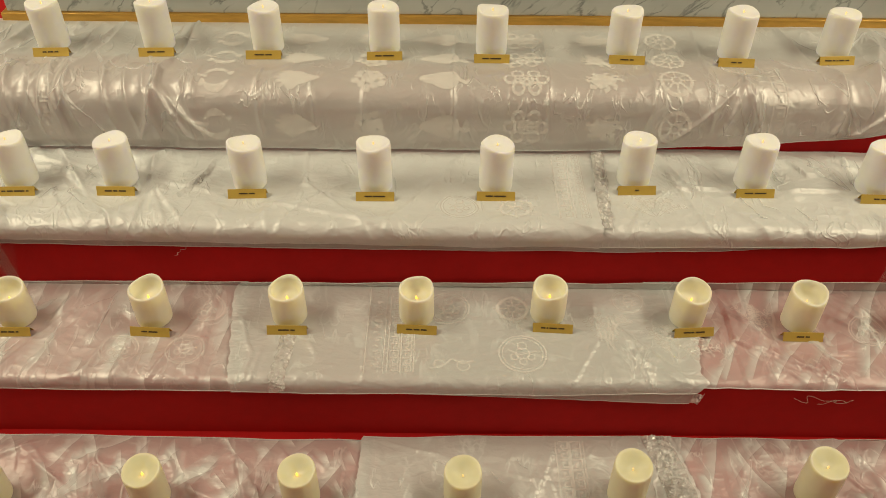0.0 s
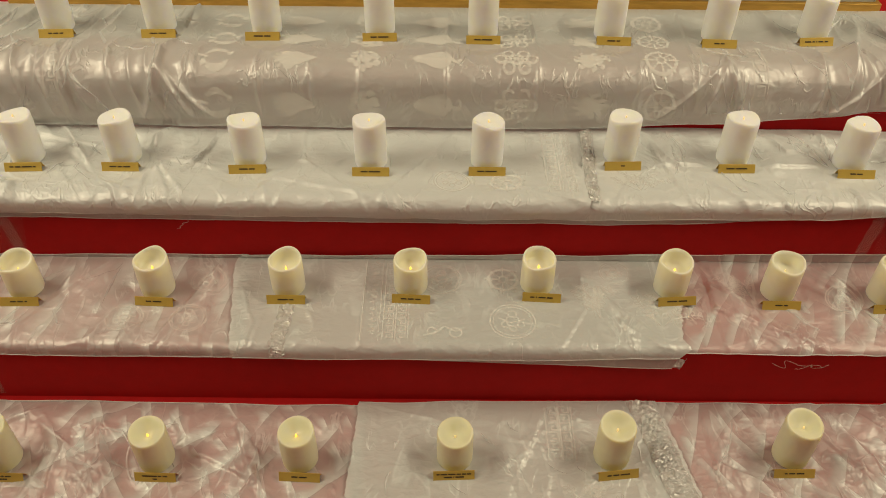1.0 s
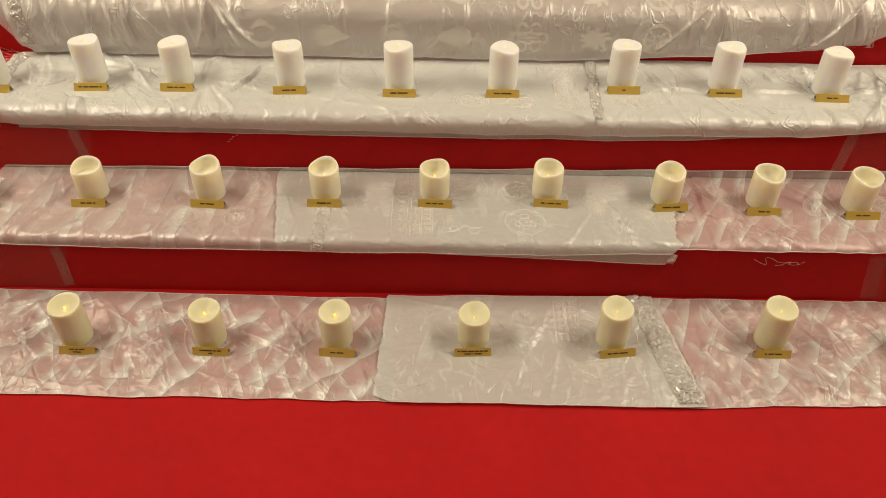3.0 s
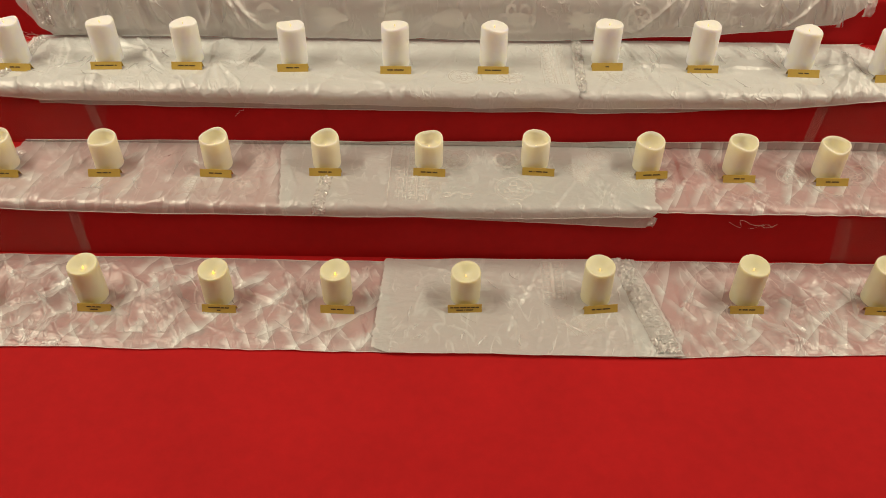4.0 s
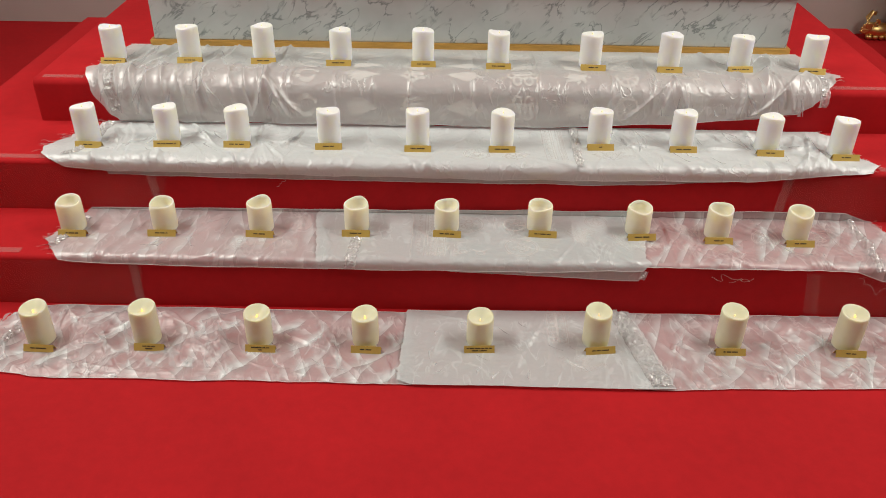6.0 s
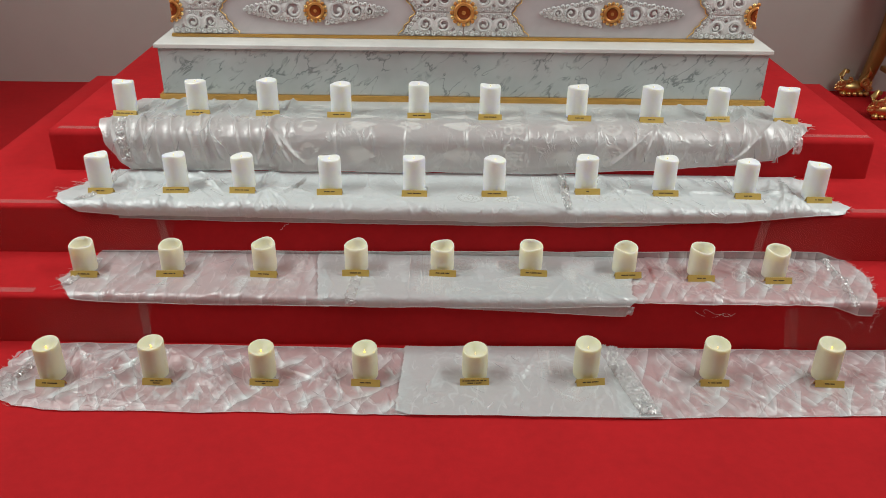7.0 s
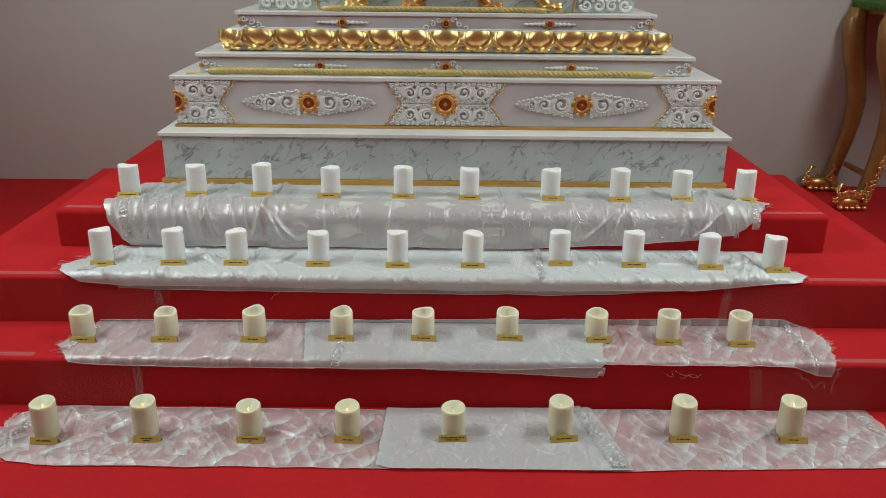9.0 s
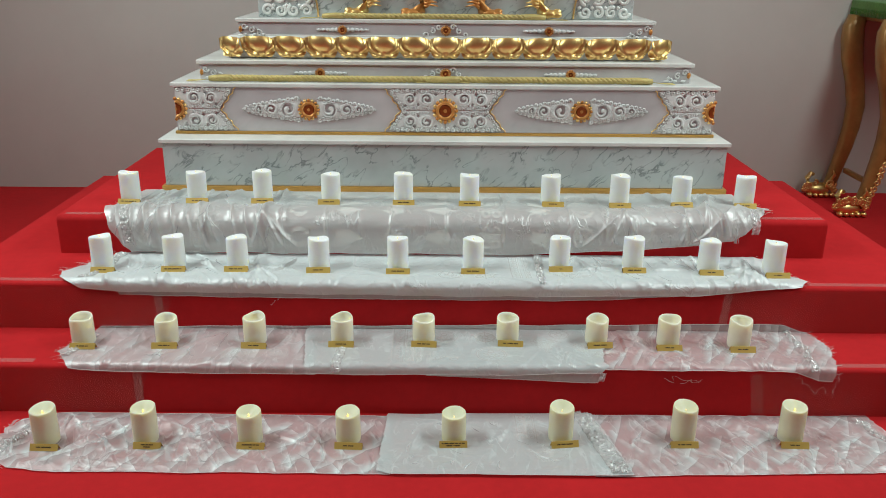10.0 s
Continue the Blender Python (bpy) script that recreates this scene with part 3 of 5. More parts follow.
class Scarf:
    """A length of silk laid over a step: from the riser behind, over the tread and, where there is one, down over the front edge."""

    def __init__(self, yb, yf, z, rb, left, right, back, front, off=0.003, crinkle=0.004, cell=0.07, puff=0.0, bulge=0.0, seed=0, wave=0.004, calm=None, lines=()):
        self.yb, self.yf, self.z, self.rb, self.left, self.right, self.back, self.front = yb, yf, z, rb, left, right, back, front
        self.crinkle, self.cell, self.puff, self.bulge, self.seed, self.wave, self.calm = crinkle, cell, puff, bulge, seed, wave, calm
        self.o = off
        self.lines = [([q[0] for q in pts], [q[1] for q in pts], amp, wl, wr) for pts, amp, wl, wr in lines]
        self.flat = yb - (yf + rb)
        self.arc = math.pi / 2 * (rb + off)
        self.near = [k for k in KEEP if abs(k[2] - z) < 0.02]

    def height(self, x, s):
        sd = self.seed * 7.3
        y = self.yb - s
        h = 0.0
        q = Vector((x / self.cell + sd, s / self.cell * 0.8, sd))
        q += 0.45 * Vector((noise.noise((x * 9, s * 9, sd)), noise.noise((x * 9 + 5, s * 9, sd)), 0))
        d = noise.voronoi(q)[0]
        h += self.crinkle * (max(0.0, 1 - (d[1] - d[0]) / 0.8) + 0.5 * max(0.0, 1 - (d[1] - d[0]) / 0.2)) * (0.35 + 0.9 * abs(noise.noise((x * 5, s * 6, sd + 3))))
        d = noise.voronoi(q * 2.3 + Vector((11, 3, 1)))[0]
        h += self.crinkle * 0.45 * max(0.0, 1 - (d[1] - d[0]) / 0.7)
        h += self.crinkle * 0.8 * (0.5 + 0.5 * noise.noise((x * 14 + sd, s * 10, 2.0)))
        for ss, xx, amp, wl, wr in self.lines:
            if ss[0] <= s <= ss[-1]:
                k = min(bisect(ss, s), len(ss) - 1)
                g = (xx[k] - xx[k - 1]) / (ss[k] - ss[k - 1])
                e = (x - xx[k - 1] - g * (s - ss[k - 1]) - 0.004 * noise.noise((s * 16, ss[0] * 40, xx[0] * 9))) / math.sqrt(1 + g * g)
                w = wr if e > 0 else wl
                if abs(e) < 4 * w:
                    h += amp * math.exp(-abs(e) / w) * min(1.0, (s - ss[0]) / 0.03 + 0.1, (ss[-1] - s) / 0.03 + 0.1)
        if self.puff and s > self.flat * 0.5:
            h += self.puff * smooth01((s - self.flat * 0.5) / (self.flat * 0.5)).item()
        keep = 1.0
        if s < self.flat:
            for kx, ky, _ in self.near:
                dd = max(0.0, math.hypot(x - kx, (y - ky + 0.016) * 0.85) - 0.052) / 0.05
                if dd < 1:
                    keep = min(keep, dd * dd * (3 - 2 * dd))
        sb, sf = float(np.interp(x, *zip(*self.back))), float(np.interp(x, *zip(*self.front)))
        keep *= (0.12 + 0.88 * smooth01((s - sb) / 0.05).item()) * (0.3 + 0.7 * smooth01((sf - s) / 0.03).item())
        if self.calm and self.calm[0] < x < self.calm[1]:
            keep *= 0.22
        return h * keep

    def at(self, x, s, lift=0.0, raw=None):
        h = (self.height(x, s) if raw is None else raw) + lift
        if s < 0:
            return Vector((x, self.yb - self.o - 0.3 * h, self.z + self.o - s + h * 0.2))
        if s <= self.flat:
            return Vector((x, self.yb - s, self.z + self.o + h))
        rr = self.rb + self.o
        if s <= self.flat + self.arc:
            a = (s - self.flat) / rr
            return Vector((x, self.yf + self.rb - (rr + h) * math.sin(a), self.z - self.rb + (rr + h) * math.cos(a)))
        t = s - self.flat - self.arc
        return Vector((x, self.yf - self.o - h - self.bulge * math.sin(min(1, t / 0.12) * math.pi / 2), self.z - self.rb - t))

    def edges(self, v):
        xl = np.interp(v, *zip(*self.left))
        xr = np.interp(v, *zip(*self.right))
        return xl, xr

    def mesh(self, step=0.0042):
        x0 = min(p[1] for p in self.left)
        x1 = max(p[1] for p in self.right)
        s0 = min(p[1] for p in self.back)
        s1 = max(p[1] for p in self.front)
        nx, ns = int((x1 - x0) / step), int((s1 - s0) / step)
        bm = bmesh.new()
        grid = []
        for j in range(ns + 1):
            v = j / ns
            xl, xr = self.edges(v)
            xl += self.wave * 1.6 * noise.noise((v * 14, self.seed, 1)) + self.wave * 0.6 * noise.noise((v * 50, self.seed, 4))
            xr += self.wave * 1.6 * noise.noise((v * 14, self.seed, 7)) + self.wave * 0.6 * noise.noise((v * 50, self.seed, 9))
            row = []
            for i in range(nx + 1):
                x = xl + (xr - xl) * i / nx
                sb = np.interp(x, *zip(*self.back)) + self.wave * noise.noise((x * 7, self.seed, 2))
                sf = np.interp(x, *zip(*self.front)) + self.wave * noise.noise((x * 6, self.seed, 3)) + self.wave * 0.35 * noise.noise((x * 31, self.seed, 3))
                row.append(bm.verts.new(self.at(x, float(sb + (sf - sb) * v))))
            grid.append(row)
        for a, b in zip(grid, grid[1:]):
            for k in range(nx):
                bm.faces.new((a[k], b[k], b[k + 1], a[k + 1]))
        return bm

    def hem(self, bm):
        """The stitched edge along front and back."""
        for ctl, k in ((self.front, 3), (self.back, 2)):
            x0, x1 = float(self.edges(k - 2.0)[0]), float(self.edges(k - 2.0)[1])
            n = int((x1 - x0) / 0.012)
            pts = []
            for i in range(n + 1):
                x = x0 + (x1 - x0) * i / n
                s = float(np.interp(x, *zip(*ctl))) + self.wave * noise.noise((x * (6 if k == 3 else 7), self.seed, k))
                if k == 3:
                    s += self.wave * 0.35 * noise.noise((x * 31, self.seed, 3))
                pts.append(self.at(x, s, 0.0003))
            tube(bm, pts, 0.0011, 5)


def ribbon(bm, sc, pts, w, lift=0.0012):
    """A flat stroke laid on the silk along pts (x, s)."""
    pts = [Vector((p[0], p[1])) for p in pts]
    fine = [pts[0]]
    for a, b in zip(pts, pts[1:]):
        n = max(1, int((b - a).length / 0.007))
        fine += [a + (b - a) * (k + 1) / n for k in range(n)]
    prev = None
    n = len(fine)
    for i, p in enumerate(fine):
        d = fine[min(i + 1, n - 1)] - fine[max(i - 1, 0)]
        if d.length < 1e-6:
            continue
        d.normalize()
        nrm = Vector((-d.y, d.x)) * w / 2
        cur = (bm.verts.new(sc.at(p.x + nrm.x, p.y + nrm.y, lift)), bm.verts.new(sc.at(p.x - nrm.x, p.y - nrm.y, lift)))
        if prev:
            bm.faces.new((prev[0], prev[1], cur[1], cur[0]))
        prev = cur


def blob(bm, sc, cx, cs, shape, lift=0.0012):
    """A filled figure with a rim given as radius by angle; in rings so that it follows the silk."""
    rings = [[bm.verts.new(sc.at(cx + f * shape(a)[0], cs + f * shape(a)[1], lift)) for a in [2 * math.pi * k / 28 for k in range(28)]] for f in (0.08, 0.4, 0.7, 1.0)]
    for u, v in zip(rings, rings[1:]):
        for k in range(28):
            bm.faces.new((u[k], u[(k + 1) % 28], v[(k + 1) % 28], v[k]))
    bm.faces.new(rings[0][::-1])


def circle(cx, cs, r, n=28, a0=0, a1=2 * math.pi):
    return [(cx + r * math.cos(a0 + (a1 - a0) * k / n), cs + r * math.sin(a0 + (a1 - a0) * k / n)) for k in range(n + 1)]


def motif(kind, bm, sc, cx, cs, r):
    if kind == "leaf":
        blob(bm, sc, cx, cs, lambda a: (r * 1.1 * math.cos(a) - r * 0.35 * (1 if math.cos(a) < -0.7 else 0), r * math.sin(a) * (0.75 + 0.25 * math.cos(a))))
        ribbon(bm, sc, [(cx - r * 1.0, cs), (cx - r * 1.5, cs + r * 0.1)], r * 0.3)
        ribbon(bm, sc, [(cx + r * 0.9, cs), (cx + r * 1.5, cs + r * 0.35), (cx + r * 1.7, cs + r * 0.1)], r * 0.25)
    elif kind == "knot":
        for k in range(6):
            a = k * math.pi / 3
            px, py = cx + 1.05 * r * math.cos(a), cs + 0.75 * r * math.sin(a)
            ribbon(bm, sc, circle(px, py, r * 0.36, 14), r * 0.2)
        ribbon(bm, sc, circle(cx, cs, r * 0.42, 16), r * 0.2)
        for k in range(3):
            a = k * math.pi / 3
            ribbon(bm, sc, [(cx - r * 0.7 * math.cos(a), cs - r * 0.5 * math.sin(a)), (cx + r * 0.7 * math.cos(a), cs + r * 0.5 * math.sin(a))], r * 0.16)
    elif kind == "wheel":
        ribbon(bm, sc, circle(cx, cs, r), r * 0.22)
        ribbon(bm, sc, circle(cx, cs, r * 0.3, 12), r * 0.16)
        for k in range(8):
            a = k * math.pi / 4
            ribbon(bm, sc, [(cx + r * 0.3 * math.cos(a), cs + r * 0.3 * math.sin(a)), (cx + r * 1.28 * math.cos(a), cs + r * 1.28 * math.sin(a))], r * 0.13)
    elif kind == "ring":
        ribbon(bm, sc, circle(cx, cs, r), r * 0.07)
        ribbon(bm, sc, circle(cx, cs, r * 0.86), r * 0.05)
        blobs = ((0, 0, 0.3), (-0.35, 0.2, 0.16), (0.35, 0.2, 0.16), (0, -0.42, 0.2), (0, 0.45, 0.16))
        for u, v, q in blobs:
            ribbon(bm, sc, circle(cx + u * r, cs + v * r, q * r, 10), r * 0.07)
        ribbon(bm, sc, [(cx - r * 0.6, cs - r * 0.2), (cx - r * 0.1, cs + r * 0.1), (cx + r * 0.6, cs - r * 0.15)], r * 0.07)
    elif kind == "flower":
        rnd = random.Random(int(cx * 1000))
        for _ in range(4):                      # stems with pairs of small leaves
            a = rnd.uniform(-2.6, -0.5)
            stem = [(cx + rnd.uniform(-0.2, 0.2) * r, cs + r * 0.9)]
            for k in range(6):
                a += rnd.uniform(-0.3, 0.3)
                stem.append((stem[-1][0] + 0.30 * r * math.cos(a), stem[-1][1] + 0.30 * r * math.sin(a)))
            ribbon(bm, sc, stem, r * 0.035)
            for px, py in stem[2:]:
                for sg in (-1, 1):
                    b, q = a + sg * rnd.uniform(0.6, 1.2), r * rnd.uniform(0.22, 0.34)
                    leaf = [(px + q * f * math.cos(b) - w * q * math.sin(b), py + q * f * math.sin(b) + w * q * math.cos(b)) for f, w in ((0, 0), (0.35, 0.26), (0.75, 0.2), (1.0, 0), (0.75, -0.2), (0.35, -0.26), (0, 0))]
                    ribbon(bm, sc, leaf, r * 0.04)
        for k in range(5):
            ribbon(bm, sc, circle(cx + r * 0.24 * math.cos(k * 1.257), cs - r * 0.5 + r * 0.2 * math.sin(k * 1.257), r * 0.16, 9), r * 0.04)
    elif kind == "fish":
        for a0, ww in ((0.3, 0.50), (3.5, 0.42)):
            pts = circle(cx, cs, r * 0.82, 16, a0, a0 + 2.3)
            for k in range(0, 15, 2):
                ribbon(bm, sc, [(p[0] * 1.0, p[1]) for p in pts[k:k + 3]], r * ww * math.sin(math.pi * (k + 2) / 18))
            tip = pts[-1]
            ribbon(bm, sc, [tip, (tip[0] + 0.35 * r * math.cos(a0 + 3.4), tip[1] + 0.5 * r * math.sin(a0 + 3.0))], r * 0.32)
            ribbon(bm, sc, [tip, (tip[0] + 0.45 * r * math.cos(a0 + 2.0), tip[1] + 0.3 * r * math.sin(a0 + 2.0))], r * 0.22)
        ribbon(bm, sc, [(cx - r * 1.3, cs - r * 0.2), (cx - r * 0.6, cs)], r * 0.2)
    elif kind == "vase":
        blob(bm, sc, cx, cs, lambda a: (r * (0.72 + 0.95 * max(0, math.cos(a)) ** 9 + 0.20 * max(0, -math.cos(a)) * math.cos(9 * a)) * math.cos(a) * 1.1, r * (0.66 + 0.22 * abs(math.sin(a * 2.5 + 0.6))) * math.sin(a)))
        for k in range(5):
            a = math.pi + (k - 2) * 0.42
            ribbon(bm, sc, [(cx + 0.6 * r * math.cos(a), cs + 0.5 * r * math.sin(a)), (cx + 1.15 * r * math.cos(a), cs + 0.95 * r * math.sin(a))], r * 0.2)
    elif kind == "lotus":
        for k in range(11):
            a, q = k * 2 * math.pi / 11, (0.75, 0.95)[k % 2] * r
            px, py = cx + q * math.cos(a), cs + 0.85 * q * math.sin(a)
            blob(bm, sc, px, py, lambda b: (0.27 * r * math.cos(b), 0.21 * r * math.sin(b)))
        blob(bm, sc, cx, cs, lambda b: (0.52 * r * math.cos(b), 0.44 * r * math.sin(b)))
    elif kind == "conch":
        ribbon(bm, sc, [(cx - r, cs + r * 0.3), (cx - r * 0.4, cs + r * 0.1), (cx, cs - r * 0.3), (cx + r * 0.5, cs), (cx + r, cs - r * 0.2)], r * 0.1)
        ribbon(bm, sc, circle(cx - r * 0.6, cs, r * 0.22, 9), r * 0.08)
        ribbon(bm, sc, circle(cx + r * 0.55, cs + r * 0.1, r * 0.3, 9), r * 0.08)
    else:                       # an ornate spray: vase, parasol, lotus
        rnd = random.Random(kind + str(round(cx, 2)))
        blob(bm, sc, cx, cs, lambda a: (r * (0.78 + 0.12 * math.sin(5 * a)) * math.cos(a), r * (0.60 + 0.14 * math.cos(3 * a)) * math.sin(a)))
        for k in range(9):
            a = k * 2 * math.pi / 9 + rnd.uniform(-0.15, 0.15)
            q = r * rnd.uniform(0.78, 0.92)
            ribbon(bm, sc, [(cx + 0.5 * r * math.cos(a), cs + 0.4 * r * math.sin(a)), (cx + q * 1.25 * math.cos(a), cs + q * 0.85 * math.sin(a)), (cx + q * 1.45 * math.cos(a + 0.25), cs + q * 1.0 * math.sin(a + 0.25))], r * rnd.uniform(0.2, 0.34))


FIGURES = []


def woven(kind, sc, cx, cs, r):
    one = bmesh.new()
    motif(kind, one, sc, cx, cs, r)
    FIGURES.append(("woven_emblem", one))


def woven_key(sc, *dims):
    one = bmesh.new()
    greek_key(one, sc, *dims)
    FIGURES.append(("woven_key_border", one))


def figures_done(root, mat=None):
    for name, one in FIGURES:
        part(name, one, mat or SILK_MOTIF_FAINT, root, world=True)
    FIGURES.clear()


def greek_key(bm, sc, x, s0, s1, w, lw):
    n = max(1, int((s1 - s0) / (w * 1.1)))
    q = (s1 - s0) / n
    for k in range(n):
        a = s0 + k * q
        ribbon(bm, sc, [(x, a), (x + w, a), (x + w, a + q * 0.75), (x + w * 0.35, a + q * 0.75), (x + w * 0.35, a + q * 0.38), (x + w * 0.65, a + q * 0.38)], lw)
    for e in (-0.25, 1.3):
        ribbon(bm, sc, [(x + w * e, s0), (x + w * e, s1)], lw * 0.7)


def scarf_thing(sc, mat, label, hem=True, step=0.0042):
    root = thing("silk_scarf", (sc.left[0][1], sc.yf, sc.z), label, "scarf", "silk scarves on the steps")
    part("silk_panel", sc.mesh(step), mat, root, world=True)
    if hem:
        bm = bmesh.new()
        sc.hem(bm)
        part("hem", bm, SILK_DENSE, root, world=True)
    return root


def film_strip(sc, root, a, b, w, seed, rough=0.007):
    """A crinkled clear strip laid across the silk from a to b (x, s)."""
    bm = bmesh.new()
    n, m = int(math.hypot(a[0] - b[0], a[1] - b[1]) / 0.004), 11
    grid = []
    for j in range(n + 1):
        f = j / n
        x, s = a[0] + (b[0] - a[0]) * f, a[1] + (b[1] - a[1]) * f
        ww = w * (1 + 0.18 * noise.noise((f * 11, seed, 0)))
        sh = w * 0.15 * noise.noise((f * 7, seed, 5))
        row = []
        for i in range(m + 1):
            u = (i / m - 0.5)
            q = Vector((u * w * 70 + seed, f * 28, seed * 3.1))
            d = noise.voronoi(q)[0]
            hh = 1.3 * rough * (max(0, 1 - (d[1] - d[0]) / 0.5) + 0.5 * noise.noise(q * 1.7)) * (1 - (2 * u) ** 4)
            row.append(bm.verts.new(sc.at(x + u * ww + sh, s, 0.0016 + max(0, hh))))
        grid.append(row)
    for p, q in zip(grid, grid[1:]):
        for k in range(m):
            bm.faces.new((p[k], q[k], q[k + 1], p[k + 1]))
    part("crinkled_seam", bm, CELLO, root, "crinkled shiny clear seam strip", world=True)


def fringe(sc, root, side, v0, v1, n, length, seed):
    """Loose threads at a short end."""
    rnd = random.Random(seed)
    bm = bmesh.new()
    for k in range(n):
        v = v0 + (v1 - v0) * rnd.random()
        xl, xr = sc.edges(v)
        x = float(xl if side < 0 else xr)
        sb, sf = float(np.interp(x, *zip(*sc.back))), float(np.interp(x, *zip(*sc.front)))
        s = sb + (sf - sb) * v
        ang = rnd.uniform(-0.9, 0.9)
        ln = length * rnd.uniform(0.4, 1.2)
        pts = []
        for i in range(7):
            f = i / 6
            xx = x - side * 0.004 + side * ln * f * math.cos(ang) + 0.006 * noise.noise((f * 3, k, seed))
            ss = s + ln * f * math.sin(ang) + 0.008 * noise.noise((f * 3, k + 40, seed))
            p = sc.at(xx, ss, 0.0, 0.0)
            p.z += 0.004 * f * rnd.random()
            pts.append(p)
        tube(bm, pts, 0.0005, 3, cap=False)
    tagged(part("fringe", bm, THREAD, root, "frayed loose silk threads", world=True), kind="stuff")


def pressed_folds(sc, root, seed, x0, x1, s0, s1, n, lean, length, width, spread=0.35):
    """Bent tapering flaps of whiter silk with one edge raised, leaning alike: silk pressed double and, on A, painted
    crease highlights.
    """
    rnd = random.Random(seed)
    bm = bmesh.new()
    for _ in range(n):
        x, s = rnd.uniform(x0, x1), rnd.uniform(s0, s1)
        a = lean + rnd.gauss(0, spread)
        ln, w = length * rnd.uniform(0.35, 1.3), width * rnd.uniform(0.35, 1.3)
        kink, at, fat = rnd.uniform(-0.7, 0.7), rnd.uniform(0.25, 0.75), rnd.uniform(0.2, 0.8)
        m = max(6, int(ln / 0.006))
        pts, p, d = [], Vector((x, s)), a
        for k in range(m + 1):
            pts.append(p.copy())
            if k == int(at * m):
                d += kink
            d += rnd.gauss(0, 0.05)
            p += Vector((math.sin(d), math.cos(d))) * ln / m
        side = rnd.choice((-1, 1))
        prev = None
        for k, q in enumerate(pts):
            f = k / m
            taper = min(f / fat, (1 - f) / (1 - fat))
            nrm = Vector((math.cos(a), -math.sin(a))) * side * w * taper ** 0.8
            cur = []
            for c, lift in ((0.0, 0.0008), (0.45, 0.0032), (1.0, 0.0036)):
                u = q + nrm * c
                u.y = min(max(u.y, s0 - 0.02), s1 + 0.02)
                cur.append(bm.verts.new(sc.at(u.x, u.y, lift * (0.3 + 0.7 * taper))))
            if prev:
                for i in range(2):
                    bm.faces.new((prev[i], prev[i + 1], cur[i + 1], cur[i]) if side > 0 else (cur[i], cur[i + 1], prev[i + 1], prev[i]))
            prev = cur
    tagged(part("pressed_folds", bm, SILK_FOLD_STREAK, root, "doubled folds and painted bright crease streaks in the silk", world=True), kind="stuff")


def rnd_lines(seed, x0, x1, s0, s1, n, amp, lean, wid=0.014, spread=0.4, full=0.5):
    """Sharp pressed lines, steep on one side and easy on the other, leaning alike."""
    rnd = random.Random(seed)
    out = []
    for _ in range(n):
        x, g = rnd.uniform(x0, x1), math.tan(lean + rnd.gauss(0, spread))
        a, b = (s0, s1) if rnd.random() < full else sorted((rnd.uniform(s0, s1), rnd.uniform(s0, s1)))
        if b - a < 0.06:
            b = a + 0.06
        mid, bow = rnd.uniform(0.3, 0.7), rnd.gauss(0, 0.12) * (b - a)
        pts = [(a, x - g * (b - a) / 2), (a + (b - a) * mid, x + g * (b - a) * (mid - 0.5) + bow), (b, x + g * (b - a) / 2)]
        w = wid * rnd.uniform(0.5, 1.5)
        out.append((pts, amp * rnd.uniform(0.4, 1.2), *((w * 0.22, w * 1.4) if rnd.random() < 0.5 else (w * 1.4, w * 0.22))))
    return out


